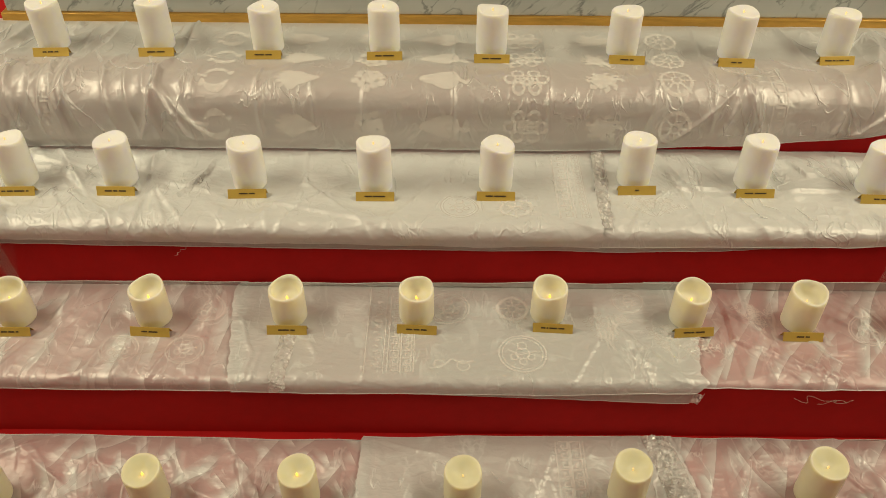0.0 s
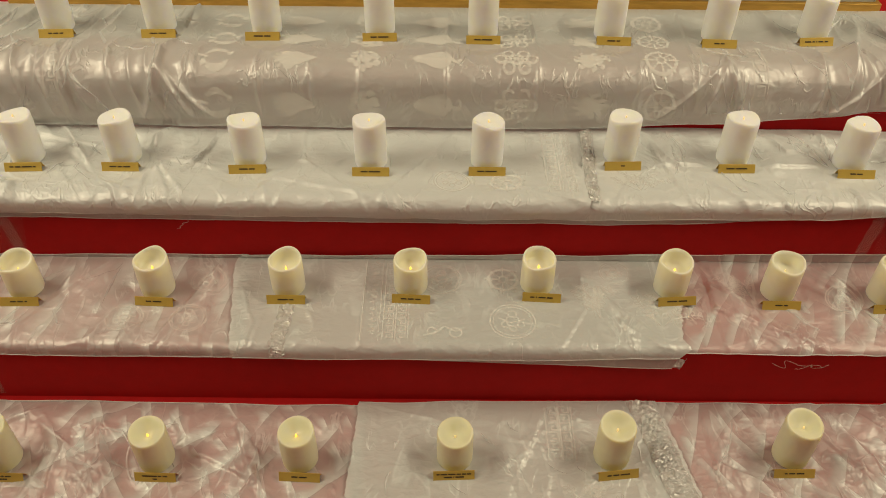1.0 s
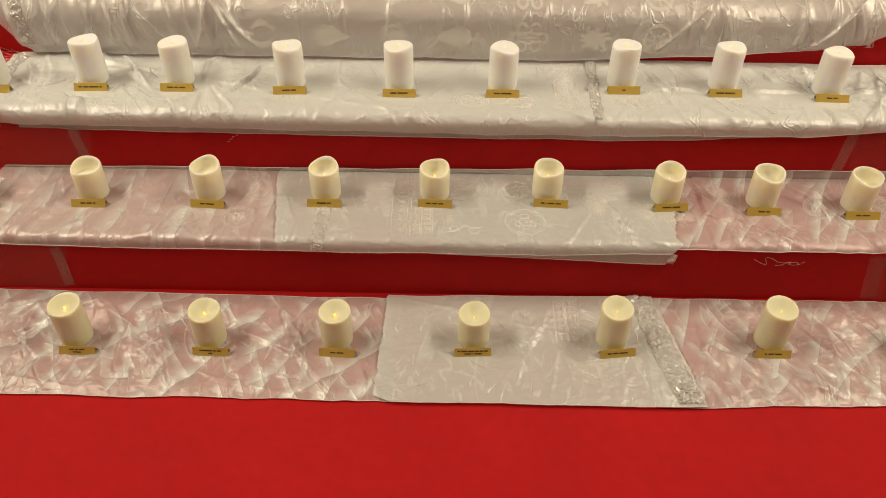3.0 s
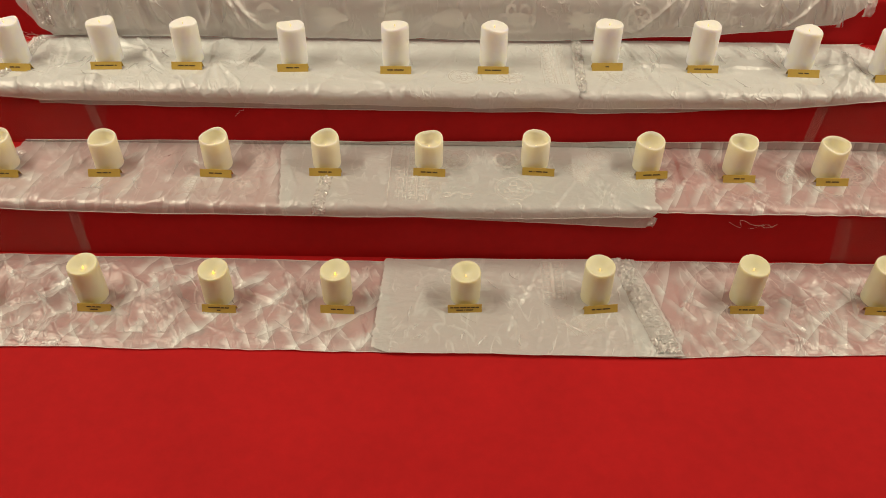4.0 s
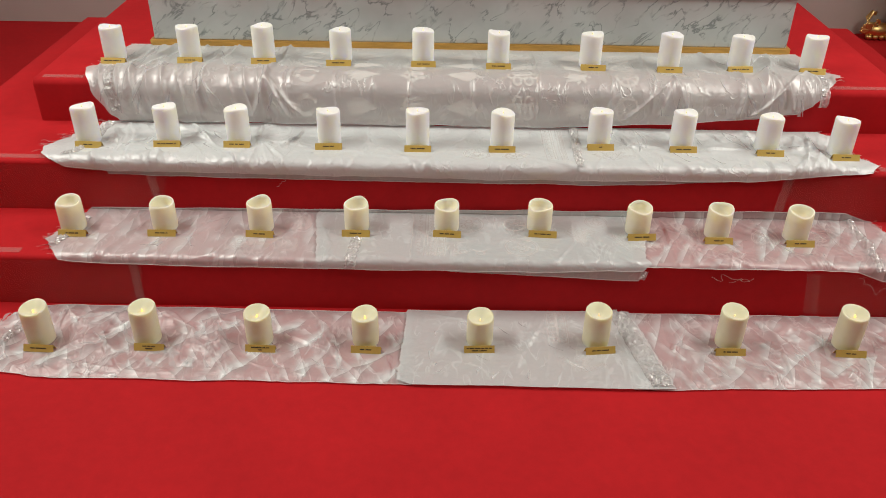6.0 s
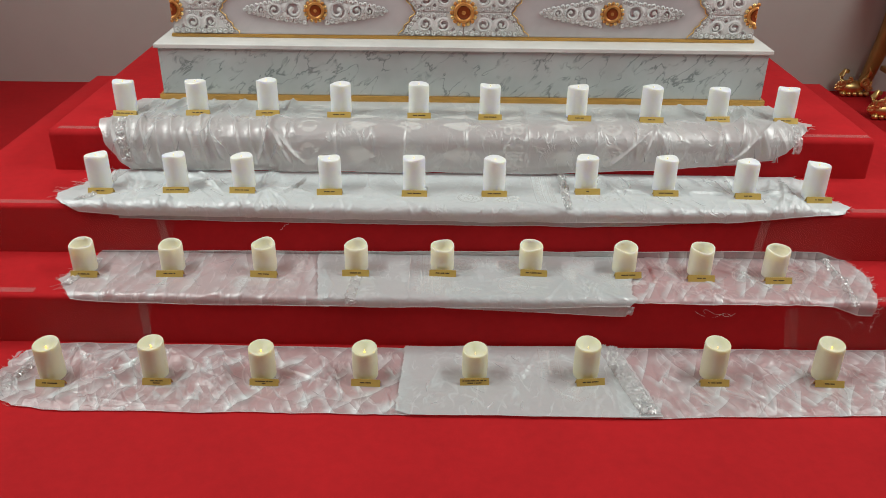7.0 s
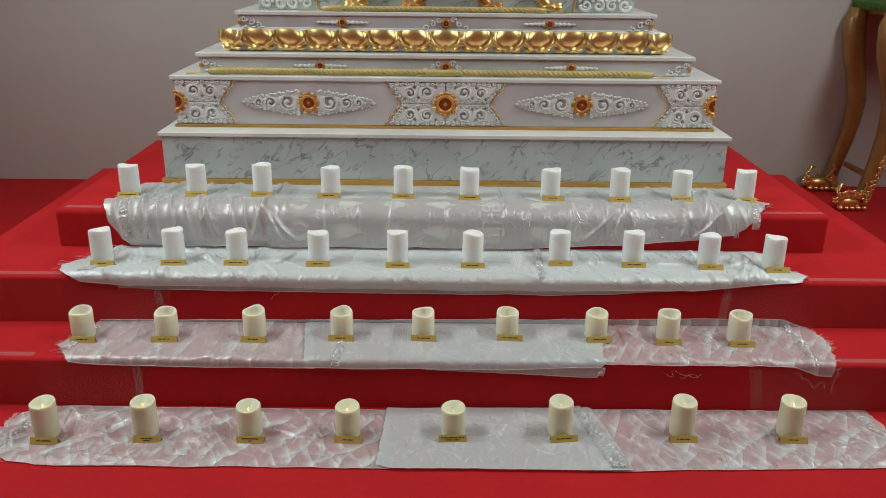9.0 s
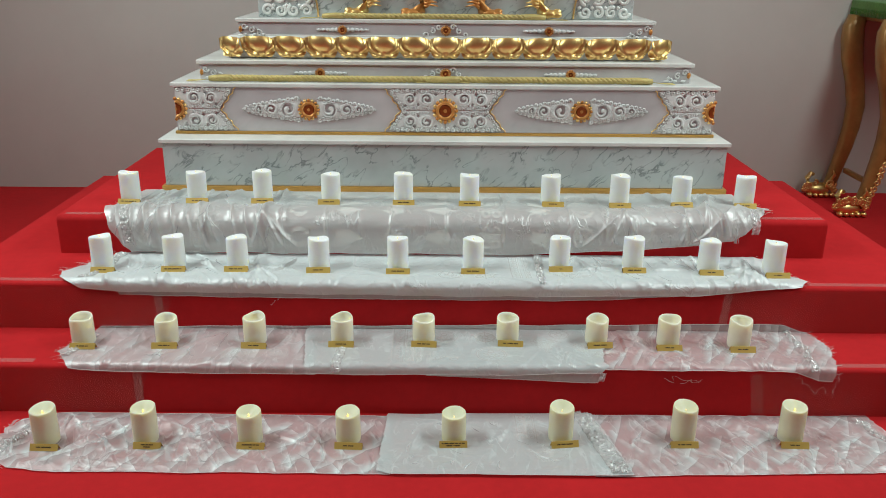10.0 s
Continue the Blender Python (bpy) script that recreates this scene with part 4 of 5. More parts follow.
# platform: one long scarf that hangs over the front edge
YALT = 2.235
fa = YALT - (YA + 0.05)
ha = fa + math.pi / 2 * 0.055
A = Scarf(YALT, YA, ZA, 0.05, [(0, -1.225), (0.4, -1.265), (0.6, -1.285), (0.8, -1.245), (1, -1.17)], [(0, 1.215), (0.45, 1.26), (0.62, 1.285), (0.8, 1.23), (1, 1.12)],
          [(-1.3, 0.0), (1.3, 0.008)], [(-1.3, ha + 0.086), (0.3, ha + 0.088), (0.7, ha + 0.07), (1.0, ha + 0.045), (1.3, ha + 0.004)], off=0.0065,
          lines=[([(0.01, -0.815), (0.15, -0.83), (0.24, -0.86), (0.285, -0.884), (0.33, -0.878), (0.43, -0.835)], 0.018, 0.007, 0.026),
                 ([(0.01, -0.625), (0.14, -0.635), (0.24, -0.655), (0.275, -0.668), (0.33, -0.66), (0.38, -0.62), (0.45, -0.585)], 0.020, 0.026, 0.007),
                 ([(0.31, -0.662), (0.38, -0.685), (0.45, -0.715)], 0.014, 0.006, 0.018), ([(0.32, -0.66), (0.38, -0.60), (0.44, -0.545)], 0.015, 0.020, 0.006),
                 ([(0.26, -0.60), (0.32, -0.61), (0.36, -0.60)], 0.006, 0.010, 0.004), ([(0.24, -0.575), (0.30, -0.585), (0.36, -0.575)], 0.006, 0.010, 0.004),
                 ([(0.16, 0.695), (0.25, 0.70), (0.31, 0.705), (0.37, 0.725), (0.44, 0.765)], 0.013, 0.006, 0.016), ([(0.305, 0.703), (0.37, 0.62), (0.45, 0.525)], 0.010, 0.006, 0.008),
                 ([(0.305, 0.703), (0.37, 0.675), (0.44, 0.645)], 0.009, 0.005, 0.010), ([(0.01, 0.845), (0.15, 0.88), (0.29, 0.935), (0.36, 0.93), (0.43, 0.915)], 0.018, 0.014, 0.006),
                 ([(0.02, 0.64), (0.20, 0.63), (0.42, 0.628)], 0.005, 0.004, 0.010), ([(0.02, 0.03), (0.24, 0.024), (0.45, 0.022)], 0.005, 0.003, 0.006), ([(0.02, 0.245), (0.25, 0.25), (0.45, 0.243)], 0.005, 0.003, 0.006),
                 ([(0.20, -0.195), (0.32, -0.18), (0.42, -0.188)], 0.005, 0.003, 0.005), ([(0.18, -0.425), (0.30, -0.435), (0.45, -0.42)], 0.006, 0.006, 0.003), ([(0.30, -0.31), (0.37, -0.30), (0.44, -0.292)], 0.005, 0.003, 0.007), ([(0.2, 0.49), (0.3, 0.495), (0.44, 0.488)], 0.004, 0.003, 0.006)]
                + [([(0.01, x + 0.10), (0.10, x + 0.075), (0.20, x + 0.02), (0.27, x), (0.35, x + 0.02), (0.46, x + 0.05)], a, *w) for x, a, w in ((-1.235, 0.016, (0.014, 0.007)), (-1.185, 0.014, (0.007, 0.016)), (-1.13, 0.018, (0.018, 0.007)), (-1.08, 0.015, (0.007, 0.018)), (-1.025, 0.016, (0.016, 0.006)), (-0.97, 0.012, (0.006, 0.016)), (-0.925, 0.013, (0.014, 0.006)), (-0.80, 0.011, (0.014, 0.006)), (-0.75, 0.009, (0.006, 0.014)), (-0.705, 0.008, (0.012, 0.005)))]
                + rnd_lines(4, 0.93, 1.24, 0.0, 0.44, 14, 0.012, 0.15, 0.020) + rnd_lines(6, -1.24, -0.9, 0.0, 0.45, 6, 0.007, 0.1),
          crinkle=0.0016, cell=0.13, bulge=0.012, puff=0.010, seed=1)
# added opaque layer: stands in for the brighter tread, front roll stays pinker
A2 = Scarf(YALT, YA, ZA, 0.05, [(0, -1.19), (1, -1.21)], [(0, 1.19), (1, 1.2)], [(-1.3, 0.004), (1.3, 0.01)], [(-1.3, 0.17), (-0.6, 0.185), (0.2, 0.20), (0.8, 0.17), (1.3, 0.165)], off=0.0025, crinkle=0.0006, seed=31)
root_a2 = scarf_thing(A2, SILK_DENSE, "added white silk layer brightening the scarf on the tread", hem=False, step=0.012)
root_a = scarf_thing(A, SILK, "shiny white silk scarf draped over the platform edge", step=0.0034)
for cx, kind in ((-0.53, "fish"), (-0.352, "vase"), (-0.172, "lotus"), (0.0, "leaf"), (0.195, "knot"), (0.375, "parasol"), (0.545, "wheel")):
    for cs in (0.10, 0.20, 0.30, 0.405):
        woven(kind, A, cx, cs, 0.036)
for gx in (-0.93, 0.77):
    woven_key(A, gx, 0.23, ha + 0.05, 0.022, 0.0042)
figures_done(root_a, SILK_MOTIF)
film_strip(A, root_a, (-1.21, 0.24), (-1.17, ha + 0.05), 0.035, 3, 0.005)
film_strip(A, root_a, (1.20, 0.26), (1.19, ha + 0.0), 0.03, 4, 0.005)
fringe(A, root_a, 1, 0.3, 0.8, 16, 0.02, 8)
fringe(A, root_a, -1, 0.05, 0.5, 14, 0.03, 9)

# upper step: two folded scarves end to end, a second layer showing beneath
fb = YA - (YB + 0.014)
hb = fb + math.pi / 2 * 0.018
B2 = Scarf(YA, YB, ZB, 0.014, [(0, -1.10), (1, -1.12)], [(0, 0.86), (1, 0.84)], [(-1.3, 0.05), (1.3, 0.05)], [(-1.3, hb + 0.022), (-0.3, hb + 0.034), (0.4, hb + 0.036), (0.6, hb + 0.030), (0.9, hb + 0.012)], off=0.0015, crinkle=0.0012, cell=0.09, seed=12)
root_b2 = scarf_thing(B2, SILK_THIN, "sheer white silk under-layer showing below the folded scarf")
B = Scarf(YA, YB, ZB, 0.014, [(0, -1.215), (0.2, -1.235), (0.4, -1.285), (0.55, -1.322), (0.7, -1.342), (0.85, -1.335), (0.95, -1.30), (1, -1.25)], [(0, 0.365), (1, 0.345)], [(-1.3, -0.004), (0.4, 0.004)], [(-1.3, hb + 0.0), (-1.1, hb + 0.012), (0.4, hb + 0.024)], off=0.0035, lines=rnd_lines(7, -1.25, -0.55, 0.0, 0.33, 28, 0.011, 0.05, 0.016, 0.5) + rnd_lines(8, -0.55, 0.3, 0.0, 0.33, 14, 0.006, 0.0, 0.012, 0.5), crinkle=0.0022, cell=0.09, puff=0.010, seed=2, wave=0.008)
root_b = scarf_thing(B, SILK_DENSE, "thick folded white silk scarf lying on the step")
BR = Scarf(YA, YB, ZB, 0.014, [(0, 0.36), (1, 0.335)], [(0, 1.205), (0.5, 1.25), (0.9, 1.30), (1, 1.27)], [(0.3, -0.002), (1.3, 0.012)], [(0.3, hb + 0.026), (0.9, hb + 0.018), (1.3, hb - 0.02)], off=0.005, lines=rnd_lines(9, 0.4, 1.0, 0.0, 0.33, 12, 0.008, 0.25, 0.013, 0.4) + rnd_lines(10, 0.95, 1.27, 0.0, 0.33, 16, 0.011, 0.2, 0.016, 0.5) + [([(0.0, 0.50), (0.10, 0.525), (0.30, 0.575)], 0.007, 0.004, 0.010)], crinkle=0.0022, cell=0.09, puff=0.003, seed=3)
root_br = scarf_thing(BR, SILK_DENSE, "white silk scarf laid along the step with a frayed end")
woven("ring", B, 0.04, 0.235, 0.042)
woven("wheel", B, 0.165, 0.235, 0.034)
woven_key(B, 0.265, 0.03, fb - 0.01, 0.022, 0.004)
woven_key(B, 0.31, 0.03, fb - 0.01, 0.012, 0.003)
figures_done(root_b)
woven("flower", BR, 0.47, 0.225, 0.04)
figures_done(root_br)
film_strip(BR, root_br, (0.372, 0.02), (0.358, fb + 0.01), 0.03, 5)
film_strip(B, root_b, (-1.19, 0.04), (-1.25, fb), 0.03, 6)
fringe(B, root_b, -1, 0.0, 0.7, 40, 0.06, 10)
fringe(BR, root_br, 1, 0.0, 1.0, 26, 0.02, 11)

# lower step: sheer scarves with a denser one over the middle
fc = YB - (YC + 0.014)
hc = fc + math.pi / 2 * 0.018
C1 = Scarf(YB, YC, ZC, 0.014, [(0, -1.20), (0.35, -1.24), (0.7, -1.27), (1, -1.20)], [(0, -0.44), (1, -0.40)], [(-1.3, -0.006), (-0.4, -0.014)], [(-1.3, hc - 0.02), (-1.15, hc + 0.0), (-0.9, hc + 0.008), (-0.4, hc + 0.010)], lines=rnd_lines(14, -1.22, -0.5, 0.0, 0.29, 16, 0.005, -0.25, 0.010, 0.35) + [([(-0.01, x + 0.055), (0.14, x), (0.28, x - 0.055)], 0.008, *w) for x, w in ((-1.06, (0.003, 0.012)), (-1.015, (0.012, 0.003)), (-0.865, (0.003, 0.010)), (-0.69, (0.010, 0.003)), (-0.545, (0.003, 0.006)))], crinkle=0.0022, cell=0.10, seed=4, calm=(-0.5, 0))
root_c1 = scarf_thing(C1, SILK_SOFT, "sheer white silk scarf over red carpeted step")
C3 = Scarf(YB, YC, ZC, 0.014, [(0, 0.46), (1, 0.45)], [(0, 1.31), (0.35, 1.335), (1, 1.285)], [(0.4, -0.022), (1.22, -0.032), (1.34, 0.02)], [(0.4, hc - 0.012), (1.05, hc - 0.010), (1.16, hc - 0.008), (1.24, hc + 0.022), (1.34, hc + 0.026)], lines=rnd_lines(15, 0.62, 1.30, 0.0, 0.29, 22, 0.007, 0.42, 0.012, 0.3) + [([(0.0, 0.64), (0.15, 0.67), (0.28, 0.69)], 0.006, 0.003, 0.012), ([(0.12, 0.745), (0.28, 0.80)], 0.008, 0.003, 0.012)], crinkle=0.003, cell=0.09, seed=5, calm=(0, 0.63))
root_c3 = scarf_thing(C3, SILK_SLANT, "sheer rumpled white silk scarf with a frayed end")
C2 = Scarf(YB, YC, ZC, 0.014, [(0, -0.455), (0.1, -0.47), (1, -0.43)], [(0, 0.60), (0.5, 0.56), (0.86, 0.54), (0.93, 0.555), (1, 0.53)], [(-0.5, -0.010), (0.6, -0.022)], [(-0.5, hc + 0.014), (-0.1, hc + 0.016), (0.2, hc + 0.015), (0.5, hc + 0.006), (0.6, hc + 0.0)], off=0.0085, lines=[([(0.0, -0.155), (0.29, -0.16)], 0.003, 0.003, 0.003), ([(0.16, -0.285), (0.23, -0.255)], 0.005, 0.004, 0.010), ([(0.15, 0.40), (0.28, 0.435)], 0.006, 0.003, 0.010)] + rnd_lines(16, -0.42, -0.3, 0.1, 0.29, 3, 0.004, 0.3, 0.008) + rnd_lines(17, 0.3, 0.56, 0.05, 0.29, 5, 0.004, 0.2, 0.008), crinkle=0.0014, cell=0.12, seed=6)
C4 = Scarf(YB, YC, ZC, 0.014, [(0, 0.02), (1, -0.04)], [(0, 0.50), (0.86, 0.52), (0.94, 0.545), (1, 0.52)], [(-0.5, 0.06), (0.6, 0.06)], [(-0.1, hc + 0.012), (0.1, hc + 0.020), (0.5, hc + 0.038), (0.6, hc + 0.034)], off=0.0055, lines=[([(0.06, 0.27), (0.30, 0.33)], 0.003, 0.004, 0.006)], crinkle=0.0012, cell=0.1, seed=16, calm=(-1, 0.6))
root_c4 = scarf_thing(C4, SILK_THIN, "sheer white silk layer hanging out below another scarf")
root_c2 = scarf_thing(C2, SILK_PANEL, "white silk scarf with woven emblems over a sheer one")
woven_key(C2, -0.105, 0.02, fc - 0.005, 0.018, 0.0035)
woven_key(C2, -0.078, 0.02, fc - 0.005, 0.018, 0.0035)
bm = bmesh.new()
rs = random.Random(5)
for k in range(13):              # an unreadable woven line of script
    s = 0.02 + k * 0.018
    for j in range(3):
        ribbon(bm, C2, [(-0.142 + rs.uniform(0, 0.008), s + j * 0.004), (-0.142 + rs.uniform(0.008, 0.017), s + j * 0.004 + rs.uniform(-0.002, 0.004))], 0.0028)
ribbon(bm, C2, [(-0.157, 0.01), (-0.157, fc)], 0.002)
ribbon(bm, C2, [(-0.118, 0.01), (-0.118, fc)], 0.002)
FIGURES.append(("woven_script_border", bm))
for kind, x, s, r in (("ring", 0.018, 0.075, 0.046), ("wheel", 0.16, 0.075, 0.033), ("ring", 0.175, 0.205, 0.050), ("conch", 0.025, 0.235, 0.045), ("flower", 0.37, 0.145, 0.055), ("ring", 0.42, 0.05, 0.035), ("flower", 0.50, 0.17, 0.05)):
    woven(kind, C2, x, s, r)
figures_done(root_c2)
for kind, x, s, r in (("ring", -0.52, 0.08, 0.04), ("ring", -0.54, 0.20, 0.04), ("ring", -0.68, 0.20, 0.04)):
    woven(kind, C1, x, s, r)
figures_done(root_c1)
for kind, x, s, r in (("flower", 0.70, 0.10, 0.045), ("ring", 0.93, 0.13, 0.04), ("ring", 1.10, 0.12, 0.04)):
    woven(kind, C3, x, s, r)
figures_done(root_c3)
film_strip(C2, root_c2, (-0.325, 0.16), (-0.335, hc + 0.008), 0.034, 7, 0.004)
film_strip(C3, root_c3, (1.235, -0.01), (1.225, hc - 0.01), 0.028, 8)
film_strip(C1, root_c1, (-1.19, 0.06), (-1.235, fc - 0.04), 0.03, 9)
film_strip(C4, root_c4, (0.535, hc + 0.0), (0.53, hc + 0.03), 0.02, 19)
fringe(C3, root_c3, 1, 0.0, 1.0, 30, 0.025, 12)
fringe(C1, root_c1, -1, 0.2, 1.0, 24, 0.03, 13)

# floor before the steps
YD = 1.30
D1 = Scarf(YD, 0.2, 0.0, 0.014, [(0, -1.29), (0.12, -1.34), (0.3, -1.365), (0.5, -1.375), (0.68, -1.41), (0.78, -1.425), (0.88, -1.36), (0.95, -1.305), (1, -1.27)], [(0, -0.15), (1, -0.14)], [(-1.45, 0.03), (-1.16, 0.006), (-0.15, 0.018)], [(-1.45, 0.30), (-1.15, 0.335), (-0.15, 0.338)], lines=rnd_lines(21, -1.40, -0.7, 0.02, 0.33, 30, 0.009, 0.5, 0.013, 0.6, 0.2) + rnd_lines(24, -0.75, -0.2, 0.02, 0.33, 14, 0.008, 0.5, 0.012, 0.4, 0.2) + rnd_lines(25, -1.40, -0.3, 0.02, 0.33, 12, 0.008, -0.5, 0.012, 0.4, 0.2), crinkle=0.004, cell=0.10, seed=7, wave=0.007, calm=(-0.2, 0))
root_d1 = scarf_thing(D1, SILK_CRUMPLED, "sheer crumpled white silk scarf over red carpet")
D3 = Scarf(YD, 0.2, 0.0, 0.014, [(0, 0.46), (1, 0.46)], [(0, 1.415), (0.4, 1.43), (1, 1.47)], [(0.4, 0.004), (1.45, -0.004)], [(0.4, 0.345), (0.8, 0.335), (1.45, 0.312)], lines=rnd_lines(22, 0.6, 1.45, 0.02, 0.33, 22, 0.008, 0.35, 0.014, 0.5, 0.3) + [([(0.0, 0.53), (0.17, 0.60), (0.34, 0.635)], 0.006, 0.003, 0.010), ([(0.0, 0.78), (0.17, 0.83), (0.34, 0.875)], 0.006, 0.003, 0.014), ([(0.0, 1.02), (0.10, 1.06), (0.17, 1.075)], 0.006, 0.003, 0.014)], crinkle=0.0035, cell=0.11, seed=8, wave=0.005, calm=(0, 0.6))
root_d3 = scarf_thing(D3, SILK_CRUMPLED, "sheer crumpled white silk scarf over red carpet")
D2 = Scarf(YD, 0.2, 0.0, 0.014, [(0, -0.165), (0.95, -0.18), (1, -0.14)], [(0, 0.505), (0.4, 0.535), (1, 0.575)], [(-0.2, 0.012), (0.6, 0.0)], [(-0.2, 0.343), (0.6, 0.346)], off=0.0085, lines=rnd_lines(23, -0.12, 0.45, 0.0, 0.34, 18, 0.004, 0.1, 0.008, 0.6, 0.15), crinkle=0.002, cell=0.07, seed=9)
root_d2 = scarf_thing(D2, SILK_PANEL, "white silk scarf overlapping two sheer crumpled ones")
woven_key(D2, 0.255, 0.02, 0.16, 0.02, 0.004)
woven_key(D2, 0.283, 0.02, 0.16, 0.02, 0.004)
woven("flower", D2, 0.33, 0.25, 0.04)
figures_done(root_d2)
film_strip(D2, root_d2, (0.468, 0.006), (0.54, 0.338), 0.062, 10, 0.009)
film_strip(D1, root_d1, (-1.27, 0.04), (-1.34, 0.28), 0.04, 11, 0.006)
film_strip(D3, root_d3, (1.37, 0.02), (1.42, 0.26), 0.03, 14, 0.006)
fringe(D1, root_d1, -1, 0.0, 1.0, 24, 0.025, 14)

# where the silk lies double, and whiter flaps as bright streaks on A
pressed_folds(D1, root_d1, 31, -1.36, -0.75, 0.03, 0.27, 20, 0.5, 0.11, 0.022, 0.5)
pressed_folds(D1, root_d1, 32, -0.80, -0.26, 0.03, 0.27, 10, 0.45, 0.12, 0.018, 0.4)
pressed_folds(D3, root_d3, 33, 0.62, 1.32, 0.03, 0.27, 12, 0.3, 0.12, 0.022, 0.4)
pressed_folds(C1, root_c1, 34, -1.15, -0.54, 0.02, 0.20, 10, -0.3, 0.12, 0.014, 0.2)
pressed_folds(C3, root_c3, 35, 0.68, 1.20, 0.02, 0.20, 16, 0.5, 0.11, 0.014, 0.25)
# on A the whiter flaps stand in for highlights along the satin creases
pressed_folds(A, root_a, 37, -1.20, -0.92, 0.02, 0.42, 26, -0.15, 0.16, 0.011, 0.15)
pressed_folds(A, root_a, 38, -0.90, -0.58, 0.05, 0.42, 14, 0.1, 0.11, 0.010, 0.35)
pressed_folds(A, root_a, 39, 0.64, 1.16, 0.03, 0.40, 26, 0.12, 0.12, 0.011, 0.3)
pressed_folds(BR, root_br, 40, 0.45, 1.18, 0.03, 0.25, 20, 0.25, 0.10, 0.013, 0.4)
pressed_folds(D2, root_d2, 41, -0.10, 0.44, 0.03, 0.30, 16, 0.1, 0.05, 0.007, 0.6)
pressed_folds(B, root_b, 36, -1.18, -0.70, 0.03, 0.22, 10, 0.1, 0.10, 0.014, 0.4)

def rest_height(scarves, x, y):
    """Top of the uppermost silk at a place."""
    return max(sc.at(x, sc.yb - y).z for sc in scarves if min(q[1] for q in sc.left) < x < max(q[1] for q in sc.right))


LAID = {"a": (A,), "b": (B2, B, BR), "c": (C1, C3, C4, C2), "d": (D1, D3, D2)}
for kind, row, words, z in (("a", ROW_A, WORDS_A, ZA), ("b", ROW_B, WORDS_B, ZB), ("c", ROW_C, WORDS_C, ZC), ("d", ROW_D, WORDS_D, 0.0)):
    for i, ((cx, cy, px, ph), w) in enumerate(zip(row, words)):
        base = rest_height(LAID[kind], px, cy + BACK)
        candle(kind, px, cy + BACK, base, ph + z - base, 40 + i + 13 * ord(kind), kind == "c" and i != 7 or kind == "d" and i not in (4, 5, 6))
        foot = sum(rest_height(LAID[kind], cx + dx, cy + dy) for dx in (-0.04, 0.0, 0.04) for dy in (-0.012, 0.012)) / 6
        tr = random.Random(i * 7 + ord(kind)).uniform(-0.05, 0.05)
        name_card(cx, cy, foot, {("d", 5): 0.12, ("c", 5): -0.06, ("c", 6): 0.07}.get((kind, i), tr), w, i)


def loose_thread(p0, p1, curl, seed):
    rnd = random.Random(seed)
    bm = bmesh.new()
    pts = []
    for k in range(25):
        f = k / 24
        p = Vector(p0).lerp(Vector(p1), f)
        p.x += curl * noise.noise((f * 4, seed, 0))
        p.z += curl * noise.noise((f * 4, seed, 7))
        pts.append(p)
    tube(bm, pts, 0.0004, 4)
    tagged(new("loose_thread", finish("loose_thread", bm, THREAD)), "loose white thread clinging to red carpet", "thread", group="loose threads")


loose_thread((0.735, YC - 0.002, 0.14), (0.85, YC - 0.002, 0.128), 0.03, 1)
loose_thread((0.79, YC - 0.002, 0.12), (0.86, YC - 0.002, 0.135), 0.02, 2)
loose_thread((-0.562, YB - 0.002, 0.292), (-0.592, YB - 0.002, 0.268), 0.008, 3)
loose_thread((1.16, YC - 0.002, 0.14), (1.27, YC - 0.002, 0.085), 0.03, 4)
loose_thread((1.30, YC - 0.003, 0.15), (1.295, YC - 0.003, 0.07), 0.02, 5)

# ---- altar ----
altar = thing("altar", (CX, 2.7, ZA), "tiered white marble altar with gold and white carving", "altar")


def altar_box(name, hw, y0, y1, z0, z1, mat, bevel=0.003, label=""):
    bm = bmesh.new()
    box(bm, CX - hw, CX + hw, y0, y1, z0, z1, bevel)
    return part(name, bm, mat, altar, label, smooth=False, world=True)


altar_box("base_strip", 1.172, 2.226, 3.0, ZA, 0.522, TRIM_GOLD, 0.003, "thin gilded wooden strip")
altar_box("base_block", 1.158, 2.238, 2.985, 0.522, 0.700, MARBLE, 0.002, "grey veined marble base")
altar_box("base_cap", 1.170, 2.228, 2.99, 0.700, 0.7165, MARBLE_CAP, 0.003)
T1 = 2.345
altar_box("gilt_strip", 1.130, T1 - 0.006, 2.97, 0.7165, 0.729, TRIM_GOLD, 0.003, "gilded edge strip")
altar_box("tier_body", 1.122, T1, 2.96, 0.729, 0.912, MARBLE_PALE, 0.002, "pale pinkish marble tier")
altar_box("tier_cap", 1.135, T1 - 0.010, 2.965, 0.912, 0.930, MARBLE_CAP, 0.004)
altar_box("slab_body", 1.030, 2.425, 2.95, 0.930, 0.996, MARBLE_PALE, 0.002)
altar_box("slab_cap", 1.042, 2.415, 2.955, 0.996, 1.0125, MARBLE_CAP, 0.003)
altar_box("lotus_bed", 0.925, 2.49, 2.93, 1.0125, 1.105, MARBLE_CAP, 0.01)
altar_box("upper_slab_body", 0.872, 2.50, 2.92, 1.105, 1.160, MARBLE_PALE, 0.002)
altar_box("upper_slab_cap", 0.884, 2.492, 2.925, 1.160, 1.176, MARBLE_CAP, 0.003)
altar_box("upper_foot", 0.878, 2.496, 2.925, 1.100, 1.110, MARBLE_CAP, 0.003)
altar_box("throne_block", 0.800, 2.575, 2.9, 1.176, 1.55, MARBLE, 0.003, "grey veined marble block")
altar_box("throne_cap", 0.83, 2.54, 2.91, 1.55, 1.60, MARBLE_CAP, 0.005)


